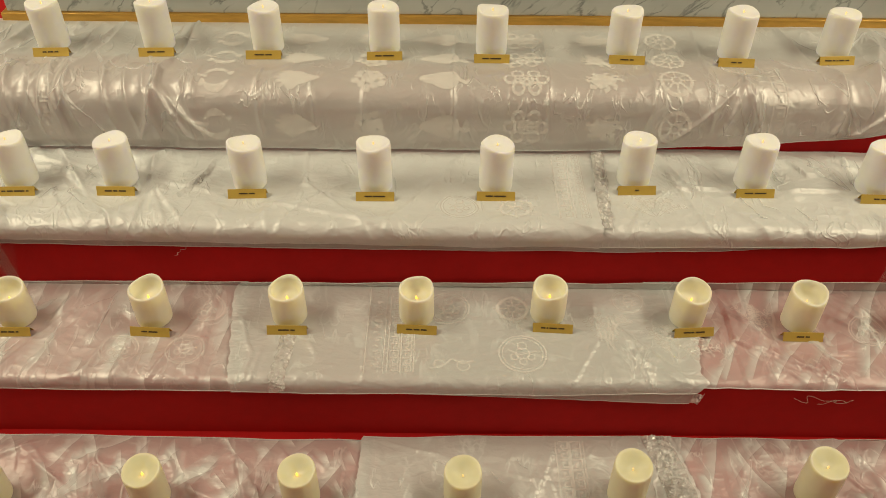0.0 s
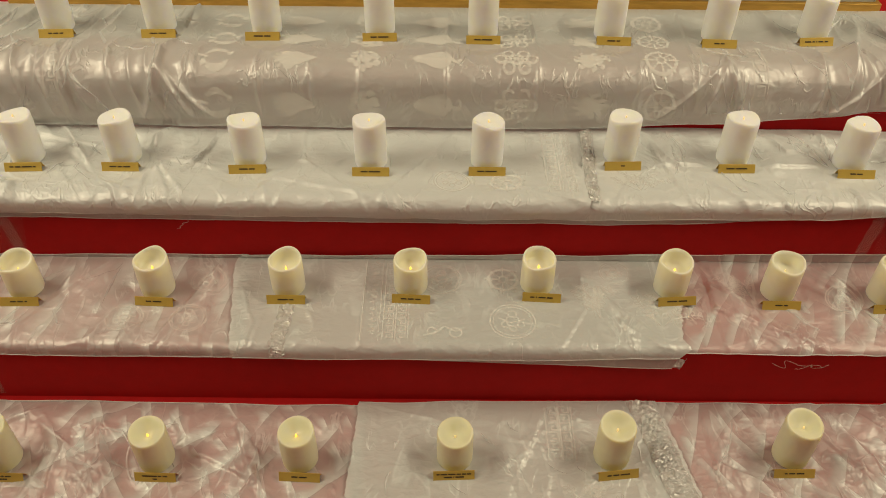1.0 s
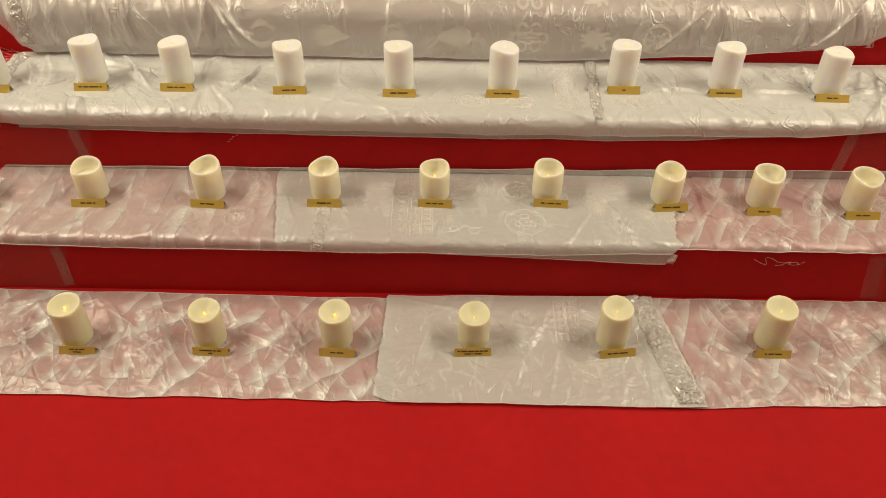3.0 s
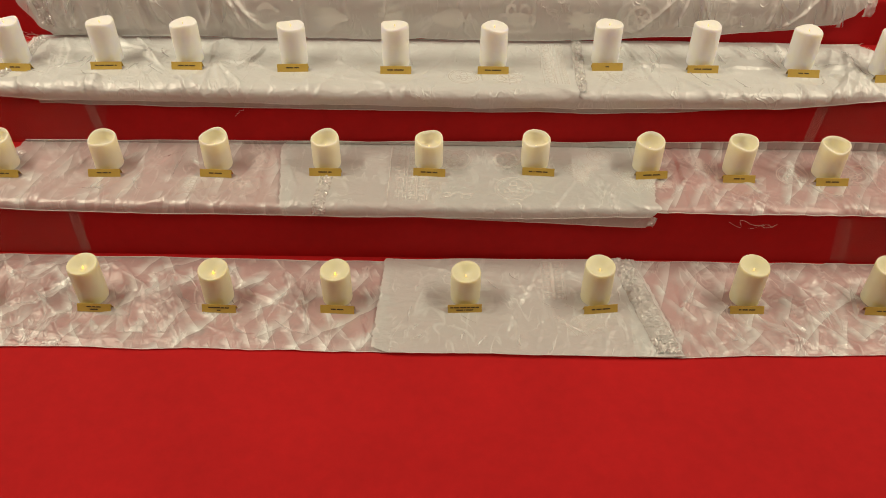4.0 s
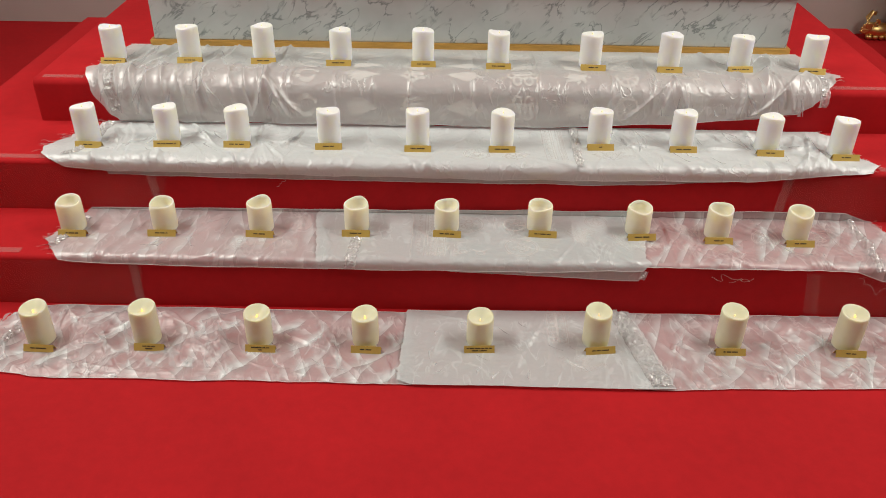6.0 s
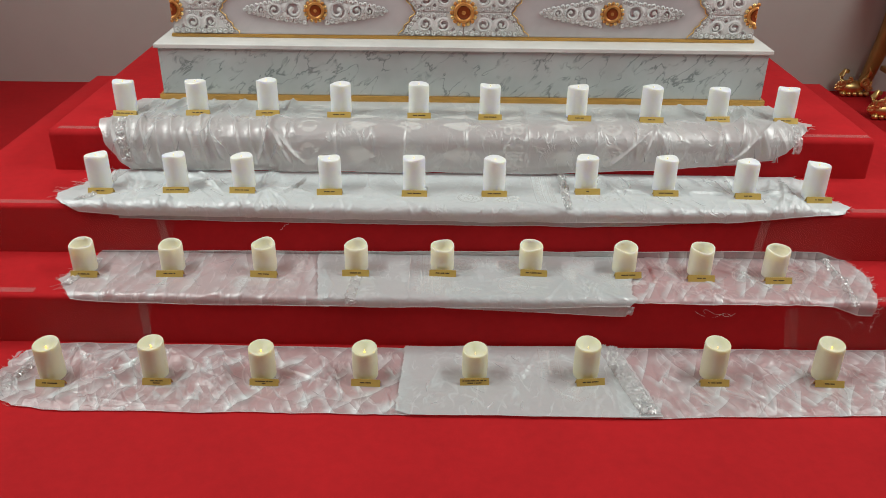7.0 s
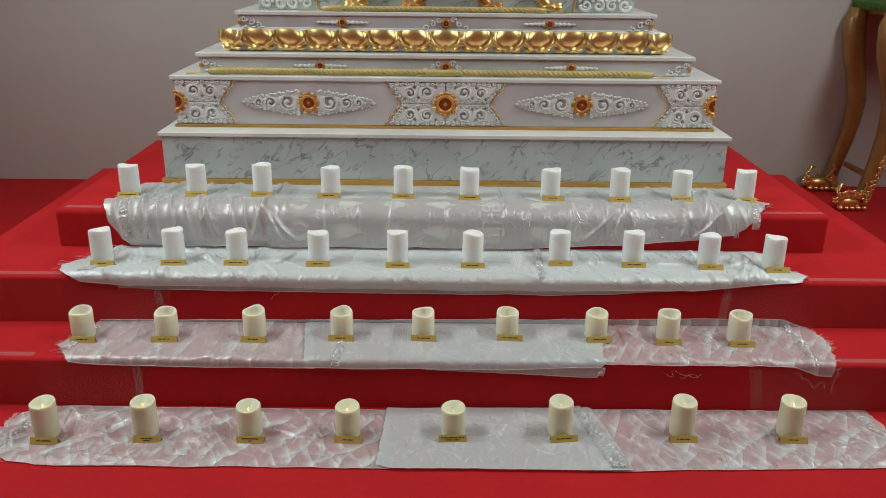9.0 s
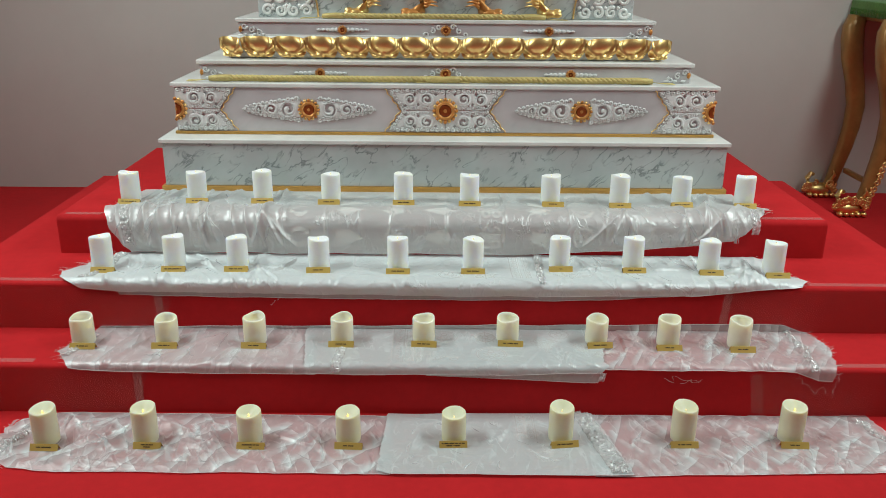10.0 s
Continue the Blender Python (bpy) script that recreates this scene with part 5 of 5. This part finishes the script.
def spiral(cx, cz, r, turns, a0, sgn, y, n=26):
    return [(cx + r * (1 - 0.80 * k / n) * math.cos(a0 + sgn * turns * 2 * math.pi * k / n), y, cz + r * (1 - 0.80 * k / n) * math.sin(a0 + sgn * turns * 2 * math.pi * k / n)) for k in range(n + 1)]


def scroll(bm, cx, cz, r, sgn, y, th, a0=0.0, turns=1.5):
    n = 26
    tube(bm, spiral(cx, cz, r, turns, a0, sgn, y, n), [th * (1.05 - 0.45 * k / n) for k in range(n + 1)], 6, 0.8, (0, 1, 0))


def relief(name, x0, dirx, zc, y, u1, v1, height, step=0.0018):
    """A carved plate: height(u, v) above the face, open where it is not above nought."""
    nu, nv = int(u1 / step), int(2 * v1 / step)
    uu, vv = np.meshgrid(np.linspace(0, u1, nu + 1), np.linspace(-v1, v1, nv + 1))
    hh = height(uu, vv)
    bm = bmesh.new()
    vs = {}
    keep = hh > 0.0004
    grow = keep.copy()
    for dj in (-1, 0, 1):
        for di in (-1, 0, 1):
            grow |= np.roll(np.roll(keep, dj, 0), di, 1)
    for jj in range(nv + 1):
        for ii in range(nu + 1):
            if grow[jj, ii]:
                vs[jj, ii] = bm.verts.new((x0 + dirx * uu[jj, ii], y + 0.002 - max(0.0, hh[jj, ii]), zc + vv[jj, ii]))
    for jj in range(nv):
        for ii in range(nu):
            q = [vs.get(c) for c in ((jj, ii), (jj, ii + 1), (jj + 1, ii + 1), (jj + 1, ii))]
            if None not in q and (keep[jj, ii] or keep[jj + 1, ii + 1] or keep[jj, ii + 1] or keep[jj + 1, ii]):
                bm.faces.new(q if dirx > 0 else q[::-1])
    part(name, bm, RELIEF, altar, "white carved scrollwork relief", world=True)


def knob(hh, uu, vv, cu, cv, r, top):
    """A small curled leaf tip: an open ring with a pit in it and a cut groove about it."""
    d = np.sqrt((uu - cu) ** 2 + (vv - cv) ** 2) / r
    turn = np.cos(np.arctan2(vv - cv, uu - cu) - 400 * cu - 300 * cv)
    hh = np.where((d > 0.95) & (d < 1.30) & (hh > 0), hh - 0.0028, hh)
    ring = 0.0022 + (top + 0.003) * np.exp(-((d - 0.60) / 0.30) ** 2) * (0.45 + 0.55 * np.minimum(1, 1.3 + turn * 1.6).clip(0, 1))
    return np.where(d < 1, np.maximum(np.where(d < 0.5, np.minimum(hh, ring), hh), ring), hh)


def eye(hh, uu, vv, cu, cv, r, a0, sg):
    """An open round hole with a raised rim and a hooked curl growing into it."""
    d = np.sqrt((uu - cu) ** 2 + (vv - cv) ** 2)
    hh = np.where(hh > 0, hh + 0.0045 * np.exp(-((d - r * 1.22) / (r * 0.24)) ** 2), hh)
    hh = np.where(d < r, -1.0, hh)
    for k in range(15):
        f = k / 14
        a, q = a0 + sg * 4.4 * f, r * (1.05 - 0.80 * f)
        e = np.sqrt((uu - cu - q * math.cos(a)) ** 2 + (vv - cv - q * math.sin(a)) ** 2) / (r * (0.20 + 0.12 * (f > 0.85)))
        hh = np.where(e < 1, np.maximum(hh, 0.004 + 0.006 * np.sqrt(np.maximum(0, 1 - e * e))), hh)
    return hh


def half_panel(name, x0, dirx, zc, y):
    """Pierced scrollwork from a medallion at x0 outwards, with a notched gilt edge."""
    def height(uu, vv):
        va = np.abs(vv)
        edge = 0.176 + 0.060 * va / 0.09 + 0.003 * np.sin(va * 330)
        hh = np.where((uu > 0.003) & (uu < edge) & (va < 0.084), 0.0050, -1.0)
        hh = np.where((va < 0.0022) & (uu > 0.05) & (hh > 0), 0.0006, hh)
        for u0, v0 in ((0.112, 0.024), (0.128, 0.066), (0.040, 0.066), (0.165, 0.018)):
            t = np.abs(uu - u0) + 0.9 * np.abs(va - v0)
            hh = np.where((t < 0.009) & (hh > 0), -1.0, hh)
        hh = eye(hh, uu, va, 0.078, 0.047, 0.0195, 3.9, 1)
        hh = eye(hh, uu, va, 0.147, 0.046, 0.0175, -1.2, 1)
        for k in range(11):
            hh = knob(hh, uu, va, 0.012 + 0.0208 * k, 0.0785 + 0.003 * (k % 2), 0.0090, 0.0035)
        for k in range(6):
            hh = knob(hh, uu, va, 0.172 + 0.0098 * k, 0.006 + 0.0130 * k, 0.0072, 0.006)
        for k in range(5):
            hh = knob(hh, uu, va, 0.070 + 0.022 * k, 0.0105 + 0.003 * (k % 2), 0.0062, 0.0045)
        return hh
    relief(name, x0, dirx, zc, y, 0.250, 0.092, height)
    bm = bmesh.new()
    pts = []
    for k in range(25):
        q = -1 + 2 * k / 24
        pts.append((x0 + dirx * (0.186 + 0.066 * abs(q) + 0.004 * math.sin(k * 1.57)), y, zc + q * 0.090))
    tube(bm, pts, 0.0024, 6, 1, (0, 1, 0))
    part("gilt_outline", bm, GOLD, altar, "thin gilt outline", world=True)


def medallion(x, zc, y, r, cut=0):
    bm = bmesh.new()
    lathe(bm, [(r * 0.72, 0.0), (r * 0.72, 0.006), (r * 0.62, 0.011), (r * 0.52, 0.009), (r * 0.46, 0.004), (r * 0.25, 0.003), (r * 0.14, 0.006), (r * 0.04, 0.008)], 28, "Y", (x, y, zc))
    if cut:
        bmesh.ops.bisect_plane(bm, geom=bm.verts[:] + bm.edges[:] + bm.faces[:], plane_co=(x, 0, 0), plane_no=(cut, 0, 0), clear_outer=True)
    m = part("medallion", bm, AMBER, altar, "round orange and gold flower medallion", world=True)
    bm = bmesh.new()
    lathe(bm, [(r * 0.46, 0.0042), (r * 0.40, 0.0062), (r * 0.22, 0.0062), (r * 0.1, 0.006)], 24, "Y", (x, y, zc))
    if cut:
        bmesh.ops.bisect_plane(bm, geom=bm.verts[:] + bm.edges[:] + bm.faces[:], plane_co=(x, 0, 0), plane_no=(cut, 0, 0), clear_outer=True)
    part("medallion_dish", bm, AMBER_DARK, m, "dark amber dish", world=True)
    n = 16
    for k in range(n):
        a = 2 * math.pi * k / n
        if cut * math.cos(a) > 0.01:
            continue
        bm = bmesh.new()
        lump(bm, (x + r * 0.82 * math.cos(a), y - 0.004, zc + r * 0.82 * math.sin(a)), r * 0.16, 0.005, r * 0.16)
        part("petal", bm, GOLD if r > 0.03 and k % 2 else AMBER, m, world=True)


def cartouche(name, x, zc, y):
    """A tapering pierced leaf spray on both sides of a medallion."""
    def height(uu, vv):
        va = np.abs(vv)
        reach = 0.052 * np.maximum(0.0, 1 - uu / 0.278) ** 0.62 * (1 + 0.10 * np.sin(uu * 95))
        hh = np.where((uu > 0.036) & (va < reach), 0.0050, -1.0)
        for cu, r, a0 in ((0.086, 0.0262, 2.6), (0.158, 0.0185, 3.6), (0.206, 0.0125, 2.2)):
            hh = eye(hh, uu, vv, cu, 0.0, r, a0, 1)
        for k in range(13):
            u0 = 0.046 + 0.0176 * k
            v0 = 0.052 * (1 - u0 / 0.278) ** 0.62 if u0 < 0.278 else 0.0
            for sg in (-1, 1):
                hh = knob(hh, uu, vv, u0 + 0.003 * sg, sg * v0 * (0.98 - 0.10 * (k % 2)), 0.0095 - 0.0003 * k, 0.0038)
        for k, u0 in enumerate((0.122, 0.184, 0.232, 0.250, 0.266)):
            hh = knob(hh, uu, vv, u0, 0.0, 0.0075 - 0.0006 * k, 0.006)
        return hh
    for sg in (-1, 1):
        relief(name, x, sg, zc, y, 0.285, 0.066, height)


ZT = 0.822
yt = T1 - 0.003
half_panel("scroll_panel", CX, 1, ZT, yt)
half_panel("scroll_panel", CX, -1, ZT, yt)
half_panel("scroll_panel", CX - 1.118, 1, ZT, yt)
half_panel("scroll_panel", CX + 1.118, -1, ZT, yt)
medallion(CX, ZT, yt - 0.004, 0.056)
medallion(CX - 1.118, ZT, yt - 0.004, 0.052, -1)
medallion(CX + 1.118, ZT, yt - 0.004, 0.052, 1)
for sg in (-1, 1):
    medallion(CX + sg * 0.567, ZT, yt, 0.048)
    cartouche("leaf_spray", CX + sg * 0.567, ZT, yt)
for zc, y, off, hw, sm in ((0.962, 2.422, 0.525, 1.03, 0.022), (1.132, 2.497, 0.435, 0.872, 0.020)):
    for sg in (-1, 1):
        medallion(CX + sg * off, zc, y, sm)
        for s2 in (-1, 1):
            bm = bmesh.new()
            for k in range(5):
                lump(bm, (CX + sg * off + s2 * (sm * 1.15 + 0.019 * k), y, zc), 0.0125, 0.006, 0.0105 - 0.0012 * k)
            part("leaf_spray", bm, RELIEF, altar, "white carved leafy spray", world=True)
        bm = bmesh.new()
        for k in range(3):
            scroll(bm, CX + sg * (hw - 0.025 - 0.03 * k), zc + 0.012 - 0.014 * k, 0.013, sg, y, 0.004, k, 1.2)
            lump(bm, (CX + sg * (hw - 0.03 - 0.036 * k), y, zc - 0.022), 0.012, 0.004, 0.006)
        part("corner_scroll", bm, RELIEF, altar, "white carved scrollwork relief", world=True)
        bm = bmesh.new()
        lump(bm, (CX + sg * (hw - 0.008), y - 0.001, zc), 0.009, 0.004, 0.014)
        part("corner_boss", bm, AMBER, altar, "orange gilt boss", world=True)
        bm = bmesh.new()
        for k in range(3):
            scroll(bm, CX + sg * (0.03 + 0.026 * k), zc + 0.014 - 0.016 * k, 0.012, sg, y, 0.004, 2 * k, 1.2)
        part("corner_scroll", bm, RELIEF, altar, "white carved scrollwork relief", world=True)
    medallion(CX, zc, y, sm * 1.15)

# gilded lotus petals, mirrored about the middle
def petal_mesh(lean):
    """A broad swelling petal, its two lower edges rolled into curled lips that meet in a point; it leans to one side."""
    bm = bmesh.new()
    nu, nv = 26, 14
    grid = []
    for j in range(nv + 1):
        v = j / nv
        row = []
        for i in range(nu + 1):
            u = -1 + 2 * i / nu
            taper = max(0.0, (v - 0.45) / 0.55)
            wide = 0.0690 * (1 - 0.34 * taper ** 1.8)
            z = 0.091 - 0.087 * v - 0.012 * abs(u) ** 3 * (1 - v)
            q = u - lean * 0.34 * (v - 0.35)
            dome = 0.026 * math.sqrt(max(0.0, 1 - (abs(u + 0.10 * lean) / 0.76) ** 2.2 - ((v - 0.32) / 0.50) ** 2))
            path = 0.90 - 0.80 * max(0.0, (v - 0.30) / 0.62) ** 2.6 if v < 0.92 else 0.10
            lip = 0.021 * math.exp(-((abs(q) - path) / 0.17) ** 2) * min(1, 0.15 + 1.5 * v + 0.5 * max(0.0, -lean * u)) * (1 - 0.35 * max(0.0, lean * u))
            if v > 0.62:
                lip = max(lip, 0.019 * math.exp(-((v - 0.88 + 0.07 * math.cos(u * 4)) / 0.09) ** 2))
            swell = 0.008 + max(dome, lip) + 0.25 * min(dome, lip)
            row.append(bm.verts.new((u * wide + lean * 0.022 * (0.5 - v), -swell, z)))
        grid.append(row)
    for a, b in zip(grid, grid[1:]):
        for k in range(nu):
            bm.faces.new((a[k], b[k], b[k + 1], a[k + 1]))
    return finish("lotus_petal", bm, GOLD)


PETALS = {s: petal_mesh(s) for s in (-1.0, -0.6, 0.0, 0.6, 1.0)}
for k in range(-7, 8):
    lean = (0.0 if k == 0 else 0.6 if abs(k) < 3 else 1.0) * (1 if k > 0 else -1)
    if abs(k) == 7:
        ob = part("lotus_petal", PETALS[lean], None, altar)
        m = Matrix.Translation((CX + k * 0.1315 - 0.02 * (k > 0) + 0.02 * (k < 0), 2.497, 1.016)) @ Matrix.Rotation(0.42 * (1 if k > 0 else -1), 4, "Z") @ Matrix.Diagonal((0.82, 1, 0.96, 1))
    else:
        ob = part("lotus_petal", PETALS[lean], None, altar)
        m = Matrix.Translation((CX + k * 0.1315, 2.492, 1.016))
    hang_on(ob, altar, True)
    ob.matrix_basis = m
    ob["label"] = "swelling gilded lotus petal"


def twisted_cord(x0, x1, y, z, r, label):
    """Two strands wound round each other, with bound ends."""
    root = thing("gold_cord", ((x0 + x1) / 2, y, z), label, "cord", "gold cords on the altar")
    n = int((x1 - x0) / 0.004)
    for ph in (0, 2.094, 4.188):
        bm = bmesh.new()
        pts = []
        for i in range(n + 1):
            f = i / n
            a = ph + (x1 - x0) * f * 2 * math.pi / 0.062
            sag = 0.0015 * noise.noise((f * 6, z, 0))
            pts.append((x0 + (x1 - x0) * f, y + r * 0.52 * math.cos(a), z + r * 0.52 * math.sin(a) + sag))
        tube(bm, pts, r * 0.56, 6)
        part("strand", bm, ROPE, root, world=True)
    for x, d in ((x0, -1), (x1, 1)):
        bm = bmesh.new()
        pts = [(x - d * 0.03, y, z), (x + d * 0.004, y, z), (x + d * 0.035, y, z - 0.001), (x + d * 0.06, y, z - 0.002)]
        tube(bm, pts, [r * 1.06, r * 1.08, r * 1.0, r * 0.8], 8)
        part("bound_end", bm, ROPE, root, "smooth wrapped cord end", world=True)
        bm = bmesh.new()
        for k in range(6):
            tube(bm, [(x + d * 0.055, y, z - 0.004), (x + d * 0.10, y - 0.004 * k + 0.01, z - 0.009), (x + d * 0.15, y - 0.008 * k + 0.02, z - 0.0105)], 0.0012, 4)
        part("tail", bm, ROPE, root, "thin trailing cord threads", world=True)


twisted_cord(-0.90, -0.03, 2.375, 0.945, 0.0135, "pale gold twisted cord lying on the marble tier")
twisted_cord(0.05, 0.82, 2.375, 0.945, 0.0135, "pale gold twisted cord lying on the marble tier")
twisted_cord(-0.44, 0.38, 2.512, 1.188, 0.012, "pale gold twisted cord lying on the upper slab")

# gilded animal feet before the throne block
for x, flip in ((-0.36, -1), (-0.12, -1), (0.17, 1), (0.42, 1)):
    bm = bmesh.new()
    y = 2.545
    for k in range(4):
        lump(bm, (CX + x + flip * 0.045 + flip * 0.004 * abs(k - 1.5), y - 0.006 + 0.009 * (k - 1.5) * 0.6, 1.196 + 0.004 * k), 0.020, 0.009, 0.013, 2)
    lump(bm, (CX + x + flip * 0.02, y + 0.004, 1.200), 0.04, 0.022, 0.018, 2)
    tube(bm, [(CX + x + flip * 0.02, y + 0.006, 1.198), (CX + x - flip * 0.015, y + 0.012, 1.215), (CX + x - flip * 0.03, y + 0.018, 1.26), (CX + x - flip * 0.005, y + 0.022, 1.34), (CX + x + flip * 0.01, y + 0.025, 1.45)], [0.018, 0.024, 0.028, 0.034, 0.04], 10)
    for k in range(7):
        a = k * 0.9
        tube(bm, [(CX + x - flip * 0.03, y - 0.012, 1.225 + 0.013 * k), (CX + x - flip * (0.05 + 0.01 * math.sin(a)), y - 0.006, 1.235 + 0.013 * k), (CX + x - flip * (0.075 + 0.012 * math.cos(a)), y, 1.228 + 0.016 * k)], [0.008, 0.006, 0.002], 6)
    tagged(new("lion_statue", finish("lion_statue", bm, GOLD if x in (-0.36, 0.42) else AMBER)), "gilded carved lion leg standing on the marble slab", "statue", group="lion statues")

# carved quarter panels on the throne block
for sg in (-1, 1):
    bm = bmesh.new()
    for k in range(4):
        for j in range(4):
            u, v = 0.03 + 0.055 * k, 1.205 + 0.055 * j
            if u + (v - 1.19) * 0.35 < 0.245:
                scroll(bm, CX + sg * (0.79 - u), v, 0.024, sg * (1 if (k + j) % 2 else -1), 2.573, 0.008, k + j * 1.7, 1.4)
                lump(bm, (CX + sg * (0.79 - u - 0.026), 2.573, v + 0.02), 0.009, 0.006, 0.009)
    part("carved_corner", bm, MARBLE_CAP, altar, "white carved corner scrollwork", world=True)
    bm = bmesh.new()
    tube(bm, [(CX + sg * (0.79 - 0.245 + 0.09 * (k / 14) ** 2), 2.571, 1.178 + 0.25 * k / 14) for k in range(15)], 0.004, 6, 1, (0, 1, 0))
    part("gilt_outline", bm, GOLD, altar, "thin gilt outline", world=True)

# ---- side table by the wall ----
TX, TY = 2.98, 3.8
table = thing("side_table", (TX, TY, 0), "gilded carved side table with curved legs", "table")


def curved_leg(x, y, carved):
    prof = [(-0.078, 1.12, 0.048), (-0.095, 1.05, 0.055), (-0.088, 0.96, 0.057), (-0.068, 0.85, 0.055), (-0.030, 0.72, 0.050), (-0.002, 0.58, 0.047), (-0.006, 0.45, 0.044), (-0.026, 0.32, 0.041), (-0.050, 0.21, 0.037), (-0.076, 0.10, 0.034), (-0.088, 0.05, 0.034)]
    bm = bmesh.new()
    prev = None
    for i, (dx, z, w) in enumerate(prof):
        ring = [bm.verts.new((x + dx + sx * w, y + sy * w * 0.9, z)) for sx, sy in ((-1, -0.6), (-0.6, -1), (0.6, -1), (1, -0.6), (1, 0.6), (0.6, 1), (-0.6, 1), (-1, 0.6))]
        if prev:
            for k in range(8):
                bm.faces.new((prev[k], ring[k], ring[(k + 1) % 8], prev[(k + 1) % 8]))
        else:
            bm.faces.new(ring)
        prev = ring
    bm.faces.new(prev[::-1])
    bmesh.ops.recalc_face_normals(bm, faces=bm.faces[:])
    leg = part("leg", bm, OLDGOLD, table, world=True)
    bm = bmesh.new()
    fx = x - 0.20
    lump(bm, (x - 0.16, y, 0.05), 0.085, 0.055, 0.045, 2)
    tube(bm, [(fx + 0.02, y - 0.01, 0.05), (fx - 0.025, y - 0.015, 0.08), (fx - 0.035, y - 0.015, 0.125), (fx - 0.015, y - 0.012, 0.155), (fx + 0.004, y - 0.01, 0.145)], [0.022, 0.02, 0.016, 0.013, 0.012], 8)
    rnd = random.Random(int(y * 100))
    for k in range(16):
        a = rnd.uniform(0, 6.28)
        px, pz = x - 0.16 + 0.09 * math.cos(a), 0.055 + 0.05 * abs(math.sin(a))
        scroll(bm, px, pz, rnd.uniform(0.014, 0.028), rnd.choice((-1, 1)), y - 0.045, 0.007, a, 1.2)
    for k in range(5):
        lump(bm, (fx - 0.01 + 0.035 * k, y - 0.03, 0.018), 0.02, 0.03, 0.018)
    tube(bm, [(x - 0.1, y - 0.03, 0.1), (x - 0.075, y - 0.04, 0.15), (x - 0.09, y - 0.045, 0.18)], [0.014, 0.01, 0.003], 6)
    part("dragon_foot", bm, GOLD, leg, "gold carved scrolling foot", world=True)
    if carved:
        bm = bmesh.new()
        for i, (dx, z, w) in enumerate(prof[:-1]):
            nx, nz, nw = prof[i + 1]
            for k in range(3):
                f = k / 3
                scroll(bm, x + dx + (nx - dx) * f + 0.6 * w, z + (nz - z) * f, 0.02, 1 if k % 2 else -1, y - 0.9 * w - 0.002, 0.007, i + k, 1.3)
        part("carved_face", bm, GOLD, leg, "gold leaf scroll carving", world=True)


for x, d in ((TX - 0.42, 0), (TX + 0.42, 0)):
    curved_leg(x, TY + 0.20, False)
    curved_leg(x, TY - 0.22, True)
bm = bmesh.new()
box(bm, TX - 0.47, TX + 0.47, TY - 0.27, TY + 0.26, 1.09, 1.17, 0.01)
part("apron", bm, OLDGOLD, table, "carved gilt apron", world=True)
bm = bmesh.new()
for k in range(14):
    scroll(bm, TX - 0.43 + 0.066 * k, 1.13, 0.024, 1 if k % 2 else -1, TY - 0.272, 0.008, k, 1.3)
part("apron_carving", bm, GOLD, table, "gold scroll carving", world=True)
bm = bmesh.new()
box(bm, TX - 0.44, TX - 0.41, TY - 0.2, TY + 0.18, 0.16, 0.19, 0.004)
part("stretcher", bm, OLDGOLD, table, world=True)
bm = bmesh.new()
box(bm, TX - 0.50, TX + 0.50, TY - 0.30, TY + 0.27, 1.17, 1.195, 0.006)
part("table_top", bm, OLDGOLD, table, world=True)
cloth = thing("table_cloth", (TX, TY, 1.195), "bright green cloth with a fringed edge over the table", "tablecloth")
bm = bmesh.new()
box(bm, TX - 0.515, TX + 0.515, TY - 0.315, TY + 0.272, 1.196, 1.202, 0.002)
box(bm, TX - 0.517, TX - 0.511, TY - 0.315, TY + 0.272, 1.155, 1.20, 0.002)
box(bm, TX - 0.515, TX + 0.515, TY - 0.318, TY - 0.312, 1.155, 1.20, 0.002)
part("cloth_sheet", bm, GREEN, cloth, world=True)
bm = bmesh.new()
rnd = random.Random(2)
for k in range(150):
    x = TX - 0.515 + 1.03 * k / 149
    tube(bm, [(x, TY - 0.317, 1.16), (x + rnd.uniform(-0.003, 0.003), TY - 0.318, 1.115)], 0.002, 4)
for k in range(80):
    y = TY - 0.31 + 0.58 * k / 79
    tube(bm, [(TX - 0.516, y, 1.16), (TX - 0.517, y + rnd.uniform(-0.003, 0.003), 1.115)], 0.002, 4)
part("fringe", bm, GREEN, cloth, "bright green hanging fringe", world=True)
